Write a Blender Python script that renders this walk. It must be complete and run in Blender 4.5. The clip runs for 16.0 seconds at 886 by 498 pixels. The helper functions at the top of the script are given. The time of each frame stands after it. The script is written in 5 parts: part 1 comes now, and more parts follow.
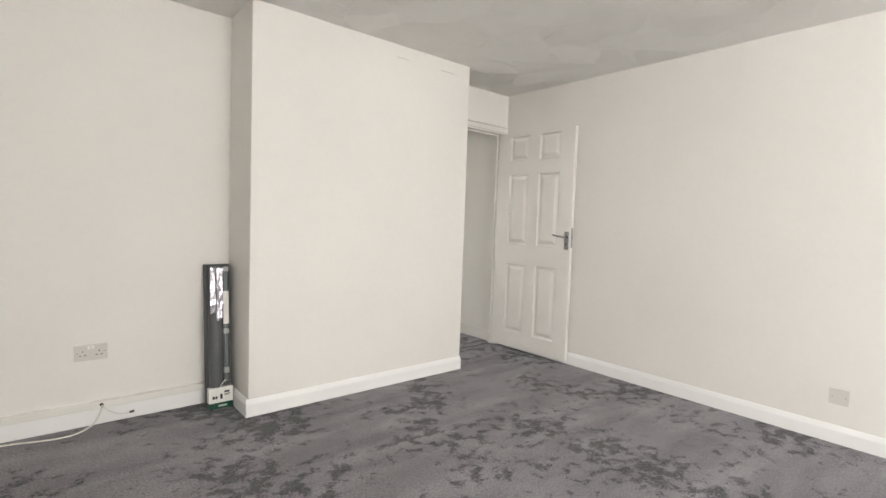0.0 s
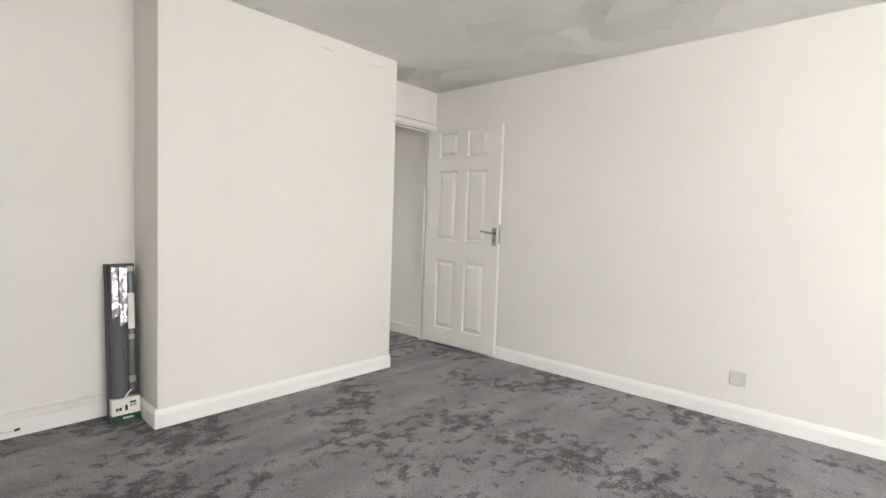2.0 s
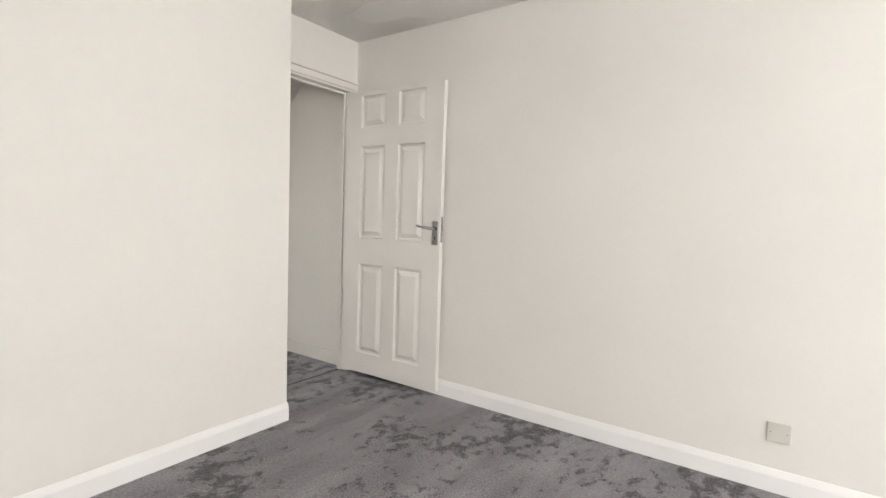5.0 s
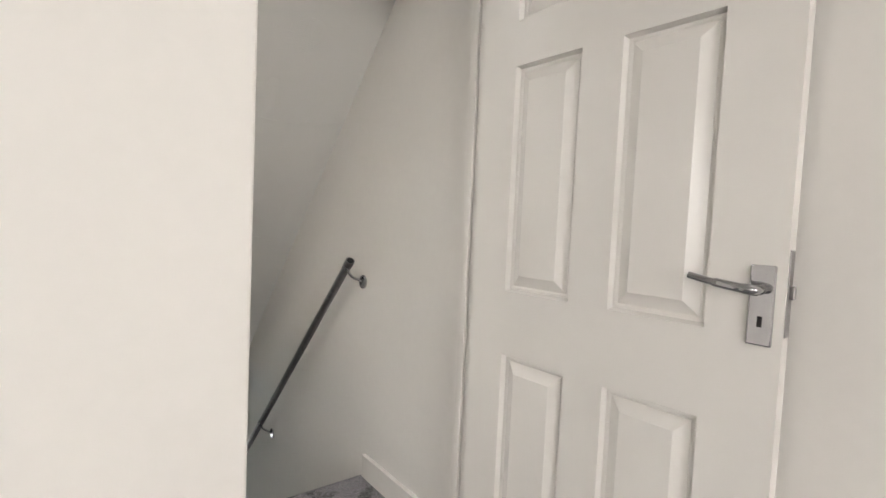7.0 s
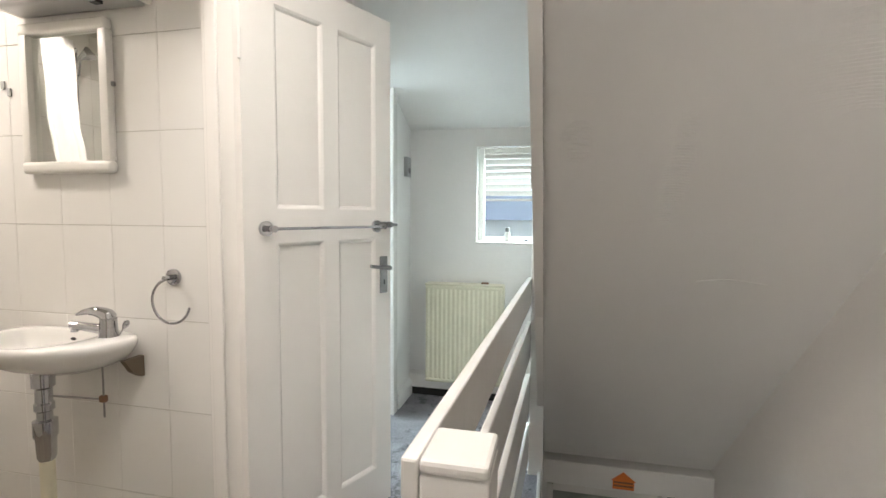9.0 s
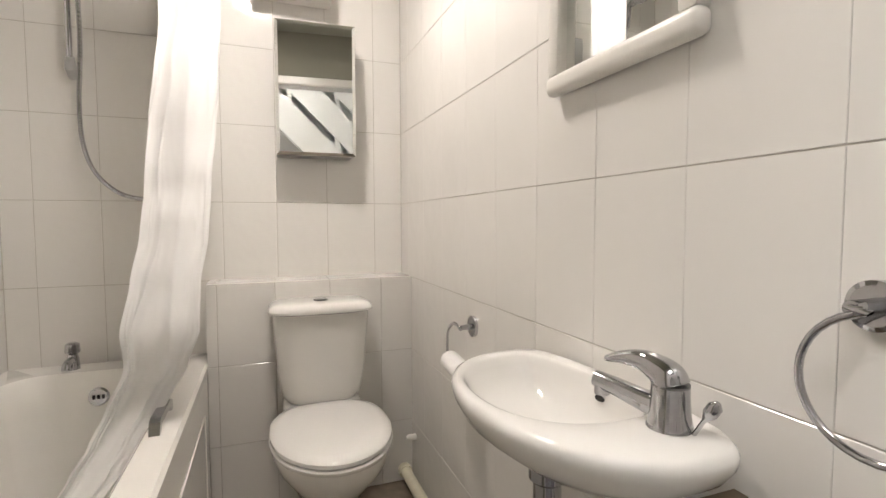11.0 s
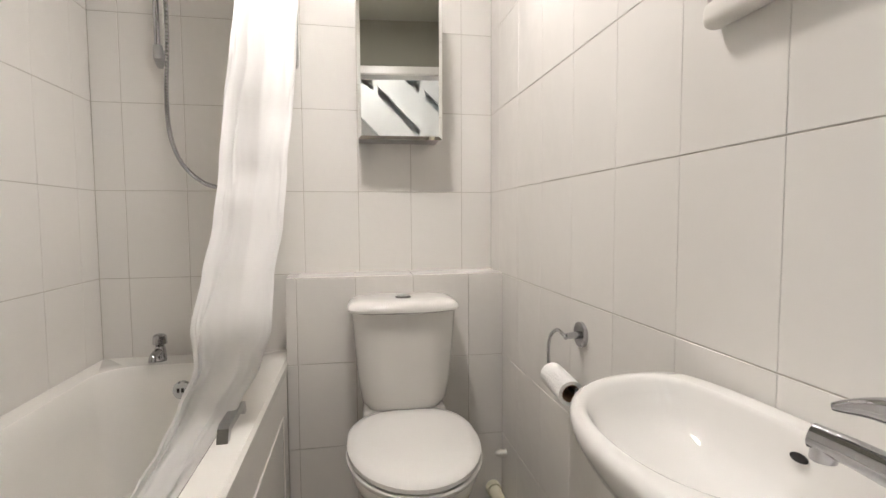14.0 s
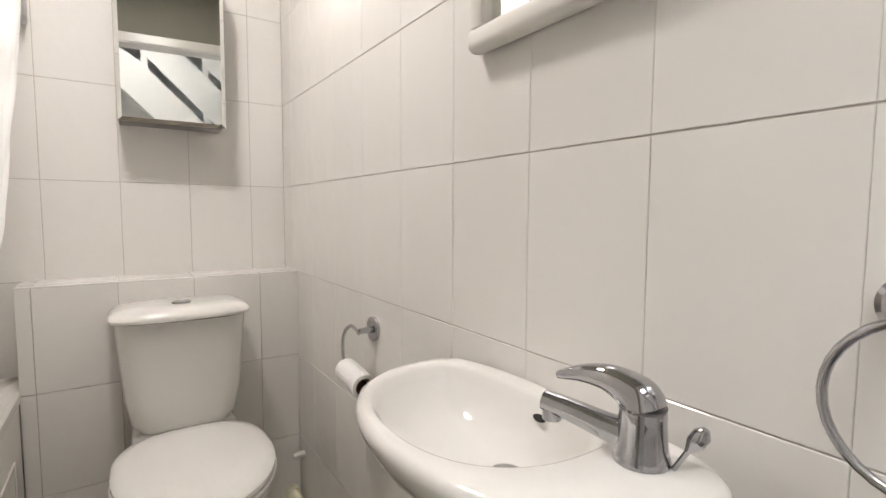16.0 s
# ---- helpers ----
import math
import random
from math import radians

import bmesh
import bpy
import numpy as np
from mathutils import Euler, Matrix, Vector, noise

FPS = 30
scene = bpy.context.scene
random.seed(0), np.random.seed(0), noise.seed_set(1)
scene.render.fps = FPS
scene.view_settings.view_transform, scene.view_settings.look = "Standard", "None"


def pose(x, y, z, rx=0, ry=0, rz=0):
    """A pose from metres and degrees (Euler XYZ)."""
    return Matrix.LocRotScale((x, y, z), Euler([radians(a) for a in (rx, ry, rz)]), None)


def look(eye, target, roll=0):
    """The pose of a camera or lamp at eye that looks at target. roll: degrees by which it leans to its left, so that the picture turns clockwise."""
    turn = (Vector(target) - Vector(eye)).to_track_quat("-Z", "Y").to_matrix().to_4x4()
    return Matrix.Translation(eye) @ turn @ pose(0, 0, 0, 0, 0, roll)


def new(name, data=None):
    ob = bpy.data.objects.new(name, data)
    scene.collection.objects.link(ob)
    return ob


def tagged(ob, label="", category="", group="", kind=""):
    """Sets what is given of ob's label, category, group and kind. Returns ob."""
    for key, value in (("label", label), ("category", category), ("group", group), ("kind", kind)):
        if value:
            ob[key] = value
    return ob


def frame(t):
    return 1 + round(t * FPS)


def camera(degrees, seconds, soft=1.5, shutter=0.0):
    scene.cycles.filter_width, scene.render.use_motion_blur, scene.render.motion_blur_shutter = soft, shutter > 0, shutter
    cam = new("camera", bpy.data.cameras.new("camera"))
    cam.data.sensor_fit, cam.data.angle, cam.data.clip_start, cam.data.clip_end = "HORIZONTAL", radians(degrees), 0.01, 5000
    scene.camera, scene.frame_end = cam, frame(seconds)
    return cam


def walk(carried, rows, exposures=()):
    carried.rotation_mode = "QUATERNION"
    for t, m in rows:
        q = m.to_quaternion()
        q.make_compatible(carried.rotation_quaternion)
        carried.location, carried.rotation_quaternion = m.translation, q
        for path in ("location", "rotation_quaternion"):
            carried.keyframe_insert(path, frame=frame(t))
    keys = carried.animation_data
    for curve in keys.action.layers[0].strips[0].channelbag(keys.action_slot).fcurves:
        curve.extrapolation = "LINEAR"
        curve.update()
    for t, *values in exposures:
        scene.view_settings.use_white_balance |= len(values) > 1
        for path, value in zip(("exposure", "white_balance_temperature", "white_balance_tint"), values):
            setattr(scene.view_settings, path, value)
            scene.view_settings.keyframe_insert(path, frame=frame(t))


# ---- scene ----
cam = camera(85.1, 16.0, soft=1.5, shutter=0.0)
PATH = [
    (0, (-3.448, -3.15, 1.176), (-2.158, -1.626, 1.059), 2.0),
    (0.5, (-3.425, -3.166, 1.175), (-2.098, -1.673, 1.059), 1.9),
    (1, (-3.418, -3.149, 1.166), (-2.034, -1.709, 1.051), 2.0),
    (1.5, (-3.408, -3.141, 1.166), (-1.97, -1.756, 1.05), 2.0),
    (2, (-3.396, -3.156, 1.163), (-1.91, -1.821, 1.048), 2.0),
    (2.5, (-3.393, -3.153, 1.165), (-1.856, -1.878, 1.048), 1.9),
    (3, (-3.381, -3.165, 1.161), (-1.804, -1.941, 1.043), 1.9),
    (3.5, (-3.359, -3.132, 1.153), (-1.745, -1.957, 1.032), 1.9),
    (4, (-3.205, -3.033, 1.153), (-1.567, -1.893, 1.024), 1.9),
    (4.2, (-3.069, -2.951, 1.157), (-1.425, -1.819, 1.024), 1.9),
    (6.3, (-1.593, -1.63, 1.13), (-0.092, -0.313, 1.024), 2.5),
    (6.5, (-1.428, -1.478, 1.137), (0.007, -0.089, 1.033), 2.6),
    (7, (-1.076, -1.079, 1.17), (0.147, 0.499, 1.064), 2.6),
    (7.5, (-0.848, -0.704, 1.205), (0.099, 1.052, 1.068), 1.7),
    (7.6, (-0.815, -0.64, 1.217), (0.058, 1.154, 1.067), 1.5),
    (8, (-0.653, -0.295, 1.226), (-0.113, 1.624, 1.059), 0.8),
    (8.5, (-0.635, 0.053, 1.223), (-0.585, 2.046, 1.066), 0.6),
    (8.7, (-0.663, 0.173, 1.22), (-0.816, 2.162, 1.072), 0.6),
    (9, (-0.748, 0.347, 1.22), (-1.197, 2.29, 1.078), 0.4),
    (9.2, (-0.832, 0.454, 1.212), (-1.469, 2.346, 1.08), 0.4),
    (9.5, (-1.002, 0.607, 1.218), (-1.904, 2.387, 1.078), 0.3),
    (10, (-1.284, 0.846, 1.172), (-2.597, 2.348, 1.037), 0.2),
    (10.2, (-1.373, 0.927, 1.153), (-2.834, 2.286, 1.023), 0.2),
    (12.3, (-1.828, 1.142, 1.063), (-3.825, 1.165, 0.961), -0.5),
    (12.5, (-1.828, 1.136, 1.066), (-3.825, 1.161, 0.961), -0.4),
    (13, (-1.838, 1.133, 1.065), (-3.834, 1.217, 0.955), -0.3),
    (13.5, (-1.848, 1.125, 1.066), (-3.834, 1.335, 0.954), -0.2),
    (14, (-1.858, 1.122, 1.073), (-3.821, 1.484, 0.948), -0.3),
    (14.5, (-1.868, 1.121, 1.071), (-3.794, 1.646, 0.94), -0.1),
    (15, (-1.87, 1.12, 1.072), (-3.74, 1.815, 0.936), 0.0),
    (15.5, (-1.869, 1.13, 1.07), (-3.657, 2.014, 0.925), 0.1),
    (16, (-1.84, 1.142, 1.085), (-3.501, 2.246, 0.933), 0.3),
]
walk(cam, [(t, look(a, b, r)) for t, a, b, r in PATH], exposures=[(0.0, 0.0, 6500, 8), (6.6, 0.08, 6500, 9), (7.3, 0.15, 6650, 11), (8.0, 0.68, 6850, 14), (8.6, 0.46, 6850, 13), (9.3, 0.18, 6700, 11), (10.2, 0.08, 6700, 12), (12.5, 0.08, 6380, 12), (16.0, 0.08, 6380, 12)])

# ---- world and light ----
world = bpy.data.worlds.new("World")
scene.world = world
world.use_nodes = True
nt = world.node_tree
sky = nt.nodes.new("ShaderNodeTexSky")
sky.sky_type = "NISHITA"
sky.sun_disc = False
sky.sun_elevation = radians(38)
sky.sun_rotation = radians(150)
nt.links.new(sky.outputs[0], nt.nodes["Background"].inputs[0])
nt.nodes["Background"].inputs[1].default_value = 0.12


def area_lamp(name, m, w, h, power, colour):
    data = bpy.data.lights.new(name, "AREA")
    data.shape, data.size, data.size_y, data.energy, data.color = "RECTANGLE", w, h, power, colour
    ob = new(name, data)
    ob.matrix_world = m
    return ob


def disc_lamp(name, place, size, power, colour):
    data = bpy.data.lights.new(name, "AREA")
    data.shape, data.size, data.energy, data.color = "DISK", size, power, colour
    ob = new(name, data)
    ob.location = place
    return ob


# daylight through the unseen bedroom windows beside the start of the walk, and through the landing window; the
# bathroom's ceiling light
area_lamp("bedroom_daylight_south", look((-2.25, -6.29, 1.55), (-2.25, 0, 1.55)), 1.9, 1.2, 76, (1.0, 0.975, 0.955))
# fill added through an unseen west window, to lift the east wall
area_lamp("bedroom_fill_west", look((-4.81, -5.0, 1.55), (0, -5.0, 1.55)), 1.7, 1.2, 56, (1.0, 0.975, 0.955))
area_lamp("landing_daylight", look((-1.045, 4.45, 2.55), (-1.08, 3.45, 1.36)), 1.2, 0.8, 620, (0.69, 0.90, 1.0))
area_lamp("side_room_daylight", look((-3.72, 2.72, 1.5), (-0.5, 2.55, 1.3)), 1.1, 1.1, 62, (0.69, 0.90, 1.0))
# lamp over the added rooflight, standing in for unseen overhead light
area_lamp("rooflight_fill", look((-1.25, 0.95, 2.66), (-1.25, 0.951, 0)), 0.55, 0.80, 15, (1.0, 0.975, 0.94))
area_lamp("door_daylight", look((-0.43, 3.68, -1.15), (-0.43, 0, -1.3)), 0.26, 0.70, 4, (0.94, 0.98, 1.0))
disc_lamp("bathroom_lamp", (-2.95, 1.10, 2.315), 0.24, 16, (1.0, 0.93, 0.88))

# ---- materials ----


def mat(name, base, rough=0.5, metal=0.0, grain=0.0, scale=40.0, bump=0.0, bscale=60.0, mottle=0.0, mscale=3.0, coat=0.0, rnd=0.0):
    m = bpy.data.materials.new(name)
    m.use_nodes = True
    t = m.node_tree
    p = t.nodes["Principled BSDF"]
    p.inputs["Base Color"].default_value = (*base, 1)
    p.inputs["Roughness"].default_value = rough
    p.inputs["Metallic"].default_value = metal
    p.inputs["Coat Weight"].default_value = coat
    p.inputs["Coat Roughness"].default_value = 0.08
    tc = t.nodes.new("ShaderNodeTexCoord")
    col = None
    if grain or mottle:
        last = None
        for amount, sc in ((grain, scale), (mottle, mscale)):
            if not amount:
                continue
            n = t.nodes.new("ShaderNodeTexNoise")
            n.inputs["Scale"].default_value = sc
            n.inputs["Detail"].default_value = 6
            t.links.new(tc.outputs["Object"], n.inputs["Vector"])
            r = t.nodes.new("ShaderNodeMapRange")
            r.inputs["From Min"].default_value, r.inputs["From Max"].default_value = 0.3, 0.7
            r.inputs["To Min"].default_value, r.inputs["To Max"].default_value = 1 - amount, 1 + amount * 0.5
            t.links.new(n.outputs["Fac"], r.inputs["Value"])
            if last is None:
                last = r.outputs[0]
            else:
                k = t.nodes.new("ShaderNodeMath")
                k.operation = "MULTIPLY"
                t.links.new(last, k.inputs[0])
                t.links.new(r.outputs[0], k.inputs[1])
                last = k.outputs[0]
        mix = t.nodes.new("ShaderNodeVectorMath")
        mix.operation = "SCALE"
        mix.inputs[0].default_value = base
        t.links.new(last, mix.inputs["Scale"])
        t.links.new(mix.outputs[0], p.inputs["Base Color"])
    if bump:
        n = t.nodes.new("ShaderNodeTexNoise")
        n.inputs["Scale"].default_value = bscale
        n.inputs["Detail"].default_value = 5
        t.links.new(tc.outputs["Object"], n.inputs["Vector"])
        b = t.nodes.new("ShaderNodeBump")
        b.inputs["Strength"].default_value = bump
        b.inputs["Distance"].default_value = 0.01
        t.links.new(n.outputs["Fac"], b.inputs["Height"])
        t.links.new(b.outputs[0], p.inputs["Normal"])
    return m


PAINT = mat("cream_wall_paint", (0.79, 0.762, 0.722), 0.7, grain=0.012, scale=30, bump=0.045, bscale=28, mottle=0.035, mscale=1.2)
CEIL = mat("ceiling_white", (0.80, 0.785, 0.755), 0.8, bump=0.15, bscale=45, mottle=0.03)
SKIRT = mat("bright_white_gloss", (0.87, 0.86, 0.84), 0.28, bump=0.05, bscale=25, mottle=0.02, mscale=4)
GLOSS = mat("white_gloss_paint", (0.81, 0.782, 0.742), 0.24, bump=0.06, bscale=25, mottle=0.03, mscale=4)
WHITE = mat("white_plastic", (0.80, 0.78, 0.73), 0.35, mottle=0.03)
SOCKET = mat("socket_plastic", (0.62, 0.60, 0.55), 0.35, mottle=0.03)
LANDING = mat("landing_white_paint", (0.78, 0.762, 0.735), 0.55, bump=0.12, bscale=30, mottle=0.035)
GROUT = mat("grey_grout", (0.50, 0.465, 0.41), 0.9, grain=0.2, scale=50)
CERAMIC = mat("white_sanitary_ceramic", (0.77, 0.755, 0.72), 0.07, coat=0.5)
ACRYLIC = mat("white_acrylic", (0.80, 0.785, 0.74), 0.18, mottle=0.03, mscale=3)
CHROME = mat("chrome", (0.50, 0.50, 0.515), 0.07, metal=1.0, mottle=0.1, mscale=30)
OLIVE = mat("olive_grey_wall", (0.30, 0.29, 0.24), 0.6, mottle=0.04, mscale=2)
SAGE = mat("pale_olive_ceiling", (0.44, 0.43, 0.37), 0.7, mottle=0.04, mscale=2)
STEEL = mat("brushed_steel", (0.30, 0.29, 0.285), 0.28, metal=1.0, mottle=0.15, mscale=40)
MIRROR = mat("mirror_silver", (0.86, 0.88, 0.86), 0.01, metal=1.0)
BLACK = mat("black_plastic", (0.012, 0.012, 0.013), 0.4)
# plates for holes and slots carry the shade inside as near-black colour
DARK = mat("dark_cavity", (0.02, 0.018, 0.016), 0.9)
CARD = mat("brown_card", (0.22, 0.12, 0.07), 0.9, grain=0.2)
PAPER = mat("toilet_paper", (0.80, 0.79, 0.77), 0.95, bump=0.3, bscale=120)
FABRIC = mat("white_curtain_vinyl", (0.82, 0.81, 0.795), 0.36, bump=0.10, bscale=14, mottle=0.04, mscale=5)
CREAM = mat("cream_enamel", (0.72, 0.68, 0.52), 0.38, grain=0.04, scale=40, mottle=0.08, mscale=4)
CABLE = mat("white_cable", (0.70, 0.68, 0.62), 0.5)
GREYCARD = mat("dark_grey_fabric", (0.07, 0.072, 0.075), 0.6, grain=0.2, scale=120)
FILM = mat("shiny_film", (0.62, 0.60, 0.66), 0.12, metal=0.85, bump=0.5, bscale=30)
GREEN = mat("green_print", (0.008, 0.07, 0.04), 0.4)
INK = mat("black_ink", (0.03, 0.03, 0.03), 0.6)
ORANGE = mat("orange_print", (0.75, 0.20, 0.04), 0.5)
DULLDOOR = mat("grey_green_paint", (0.34, 0.35, 0.32), 0.45, mottle=0.1, mscale=5)
LIGHTGREY = mat("light_grey_plastic", (0.42, 0.42, 0.41), 0.3, mottle=0.05)
VINYL = mat("brown_vinyl", (0.24, 0.20, 0.15), 0.45, grain=0.2, scale=30, mottle=0.25, mscale=6)


def glow(name, colour, strength):
    m = bpy.data.materials.new(name)
    m.use_nodes = True
    p = m.node_tree.nodes["Principled BSDF"]
    p.inputs["Base Color"].default_value = (*colour, 1)
    p.inputs["Emission Color"].default_value = (*colour, 1)
    p.inputs["Emission Strength"].default_value = strength
    return m


SKYGLOW = glow("bright_daylight", (0.86, 0.95, 1.0), 0.85)
BULB = glow("bulb_glow", (1.0, 0.88, 0.70), 6.0)


def glass_material():
    m = bpy.data.materials.new("clear_glass")
    m.use_nodes = True
    p = m.node_tree.nodes["Principled BSDF"]
    p.inputs["Transmission Weight"].default_value = 1.0
    p.inputs["Roughness"].default_value = 0.02
    p.inputs["IOR"].default_value = 1.1
    return m


GLASS = glass_material()
FROST = mat("frosted_glass", (0.95, 0.94, 0.90), 0.75)
FROST.node_tree.nodes["Principled BSDF"].inputs["Transmission Weight"].default_value = 1.0


def carpet_material():
    """Short cut pile, brushed both ways by feet: pale and dark patches of 5 to 20 cm over a fine fibre grain."""
    m = bpy.data.materials.new("grey_carpet")
    m.use_nodes = True
    t = m.node_tree
    p = t.nodes["Principled BSDF"]
    p.inputs["Roughness"].default_value = 0.9
    p.inputs["Specular IOR Level"].default_value = 0.2
    p.inputs["Sheen Weight"].default_value = 0.15
    tc = t.nodes.new("ShaderNodeTexCoord")
    mp = t.nodes.new("ShaderNodeMapping")
    mp.inputs["Rotation"].default_value = (0, 0, radians(35))
    mp.inputs["Scale"].default_value = (1.0, 1.2, 1.0)
    t.links.new(tc.outputs["Object"], mp.inputs["Vector"])

    def tex(sc, detail, dist, rough=0.5):
        n = t.nodes.new("ShaderNodeTexNoise")
        n.inputs["Scale"].default_value, n.inputs["Detail"].default_value = sc, detail
        n.inputs["Distortion"].default_value, n.inputs["Roughness"].default_value = dist, rough
        t.links.new(mp.outputs[0], n.inputs["Vector"])
        return n.outputs["Fac"]

    def span(src, a, b, c, d):
        r = t.nodes.new("ShaderNodeMapRange")
        for k, v in zip(("From Min", "From Max", "To Min", "To Max"), (a, b, c, d)):
            r.inputs[k].default_value = v
        t.links.new(src, r.inputs["Value"])
        return r.outputs[0]

    def calc(op, a, b):
        k = t.nodes.new("ShaderNodeMath")
        k.operation = op
        for i, v in enumerate((a, b)):
            if isinstance(v, float):
                k.inputs[i].default_value = v
            else:
                t.links.new(v, k.inputs[i])
        return k.outputs[0]

    wide = calc("ADD", span(tex(1.6, 2, 0.3), 0.35, 0.65, -0.135, 0.135), span(tex(70, 3, 0.0, 0.7), 0.3, 0.7, -0.10, 0.10))
    patch = span(calc("ADD", tex(12.0, 4, 0.2, 0.55), wide), 0.53, 0.635, 0.0, 1.0)
    fine = span(tex(60, 4, 0.0, 0.7), 0.35, 0.6, 1.25, 0.75)
    sweep = t.nodes.new("ShaderNodeMapping")
    sweep.inputs["Rotation"].default_value = (0, 0, radians(-62))
    sweep.inputs["Scale"].default_value = (0.8, 4.5, 1.0)
    t.links.new(tc.outputs["Object"], sweep.inputs["Vector"])
    lane = t.nodes.new("ShaderNodeTexNoise")
    lane.inputs["Scale"].default_value, lane.inputs["Detail"].default_value, lane.inputs["Distortion"].default_value = 1.1, 3, 0.4
    t.links.new(sweep.outputs[0], lane.inputs["Vector"])
    soft = calc("MULTIPLY", span(tex(3.0, 3, 0.8), 0.3, 0.7, 0.88, 1.14), span(lane.outputs["Fac"], 0.35, 0.65, 0.80, 1.16))
    fibre = span(tex(110, 5, 0.0, 0.75), 0.32, 0.68, 0.4, 1.6)
    dark = calc("MULTIPLY", calc("MULTIPLY", patch, fine), 0.66)
    light = calc("SUBTRACT", 1.0, dark)
    k = calc("MULTIPLY", calc("MULTIPLY", light, soft), fibre)
    v = t.nodes.new("ShaderNodeVectorMath")
    v.operation = "SCALE"
    v.inputs[0].default_value = (0.292, 0.279, 0.300)
    t.links.new(k, v.inputs["Scale"])
    t.links.new(v.outputs[0], p.inputs["Base Color"])
    b = t.nodes.new("ShaderNodeBump")
    b.inputs["Strength"].default_value, b.inputs["Distance"].default_value = 0.7, 0.006
    t.links.new(fibre, b.inputs["Height"])
    t.links.new(b.outputs[0], p.inputs["Normal"])
    return m


CARPET = carpet_material()


def fan_plaster_material():
    """White ceiling plaster brushed in overlapping strokes: flat facets of 20 to 40 cm, each lying at its own slight slope."""
    m = mat("fan_stroke_plaster", (0.80, 0.785, 0.755), 0.75, mottle=0.03)
    t = m.node_tree
    tc = t.nodes.new("ShaderNodeTexCoord")
    warp = t.nodes.new("ShaderNodeTexNoise")
    warp.inputs["Scale"].default_value, warp.inputs["Detail"].default_value = 2.5, 1
    t.links.new(tc.outputs["Object"], warp.inputs["Vector"])
    push = t.nodes.new("ShaderNodeVectorMath")
    push.operation = "MULTIPLY_ADD"
    push.inputs[1].default_value = (0.25, 0.25, 0.0)
    t.links.new(warp.outputs["Color"], push.inputs[0])
    t.links.new(tc.outputs["Object"], push.inputs[2])
    flat = t.nodes.new("ShaderNodeVectorMath")
    flat.operation = "MULTIPLY"
    flat.inputs[1].default_value = (1.0, 1.0, 0.0)
    t.links.new(push.outputs[0], flat.inputs[0])
    cell = t.nodes.new("ShaderNodeTexVoronoi")
    cell.inputs["Scale"].default_value = 3.4
    t.links.new(flat.outputs[0], cell.inputs["Vector"])
    away = t.nodes.new("ShaderNodeVectorMath")
    away.operation = "SUBTRACT"
    t.links.new(flat.outputs[0], away.inputs[0])
    t.links.new(cell.outputs["Position"], away.inputs[1])
    lean = t.nodes.new("ShaderNodeVectorMath")
    lean.operation = "SUBTRACT"
    lean.inputs[1].default_value = (0.5, 0.5, 0.5)
    t.links.new(cell.outputs["Color"], lean.inputs[0])
    dot = t.nodes.new("ShaderNodeVectorMath")
    dot.operation = "DOT_PRODUCT"
    t.links.new(away.outputs[0], dot.inputs[0])
    t.links.new(lean.outputs[0], dot.inputs[1])
    b = t.nodes.new("ShaderNodeBump")
    b.inputs["Strength"].default_value, b.inputs["Distance"].default_value = 1.0, 0.22
    t.links.new(dot.outputs["Value"], b.inputs["Height"])
    t.links.new(b.outputs[0], t.nodes["Principled BSDF"].inputs["Normal"])
    return m


FAN = fan_plaster_material()


def tile_material():
    """White glaze, each tile a shade apart, with a faint waviness in the gloss."""
    m = bpy.data.materials.new("white_ceramic_tile")
    m.use_nodes = True
    t = m.node_tree
    p = t.nodes["Principled BSDF"]
    p.inputs["Roughness"].default_value = 0.13
    info = t.nodes.new("ShaderNodeObjectInfo")
    r = t.nodes.new("ShaderNodeMapRange")
    r.inputs["To Min"].default_value, r.inputs["To Max"].default_value = 0.992, 1.008
    t.links.new(info.outputs["Random"], r.inputs["Value"])
    v = t.nodes.new("ShaderNodeVectorMath")
    v.operation = "SCALE"
    v.inputs[0].default_value = (0.76, 0.742, 0.705)
    t.links.new(r.outputs[0], v.inputs["Scale"])
    t.links.new(v.outputs[0], p.inputs["Base Color"])
    tc = t.nodes.new("ShaderNodeTexCoord")
    n = t.nodes.new("ShaderNodeTexNoise")
    n.inputs["Scale"].default_value = 9
    t.links.new(tc.outputs["Object"], n.inputs["Vector"])
    b = t.nodes.new("ShaderNodeBump")
    b.inputs["Strength"].default_value, b.inputs["Distance"].default_value = 0.25, 0.01
    t.links.new(n.outputs["Fac"], b.inputs["Height"])
    t.links.new(b.outputs[0], p.inputs["Normal"])
    return m


TILE = tile_material()


def combed_material():
    """Satin paint over plaster with soft trowel marks."""
    m = mat("combed_plaster", (0.72, 0.705, 0.675), 0.42)
    t = m.node_tree
    p = t.nodes["Principled BSDF"]
    tc = t.nodes.new("ShaderNodeTexCoord")
    n = t.nodes.new("ShaderNodeTexNoise")
    n.inputs["Scale"].default_value, n.inputs["Detail"].default_value = 3.4, 2
    t.links.new(tc.outputs["Object"], n.inputs["Vector"])
    b2 = t.nodes.new("ShaderNodeBump")
    b2.inputs["Strength"].default_value, b2.inputs["Distance"].default_value = 0.3, 0.02
    t.links.new(n.outputs["Fac"], b2.inputs["Height"])
    t.links.new(b2.outputs[0], p.inputs["Normal"])
    return m


COMBED = combed_material()

# ---- mesh helpers ----


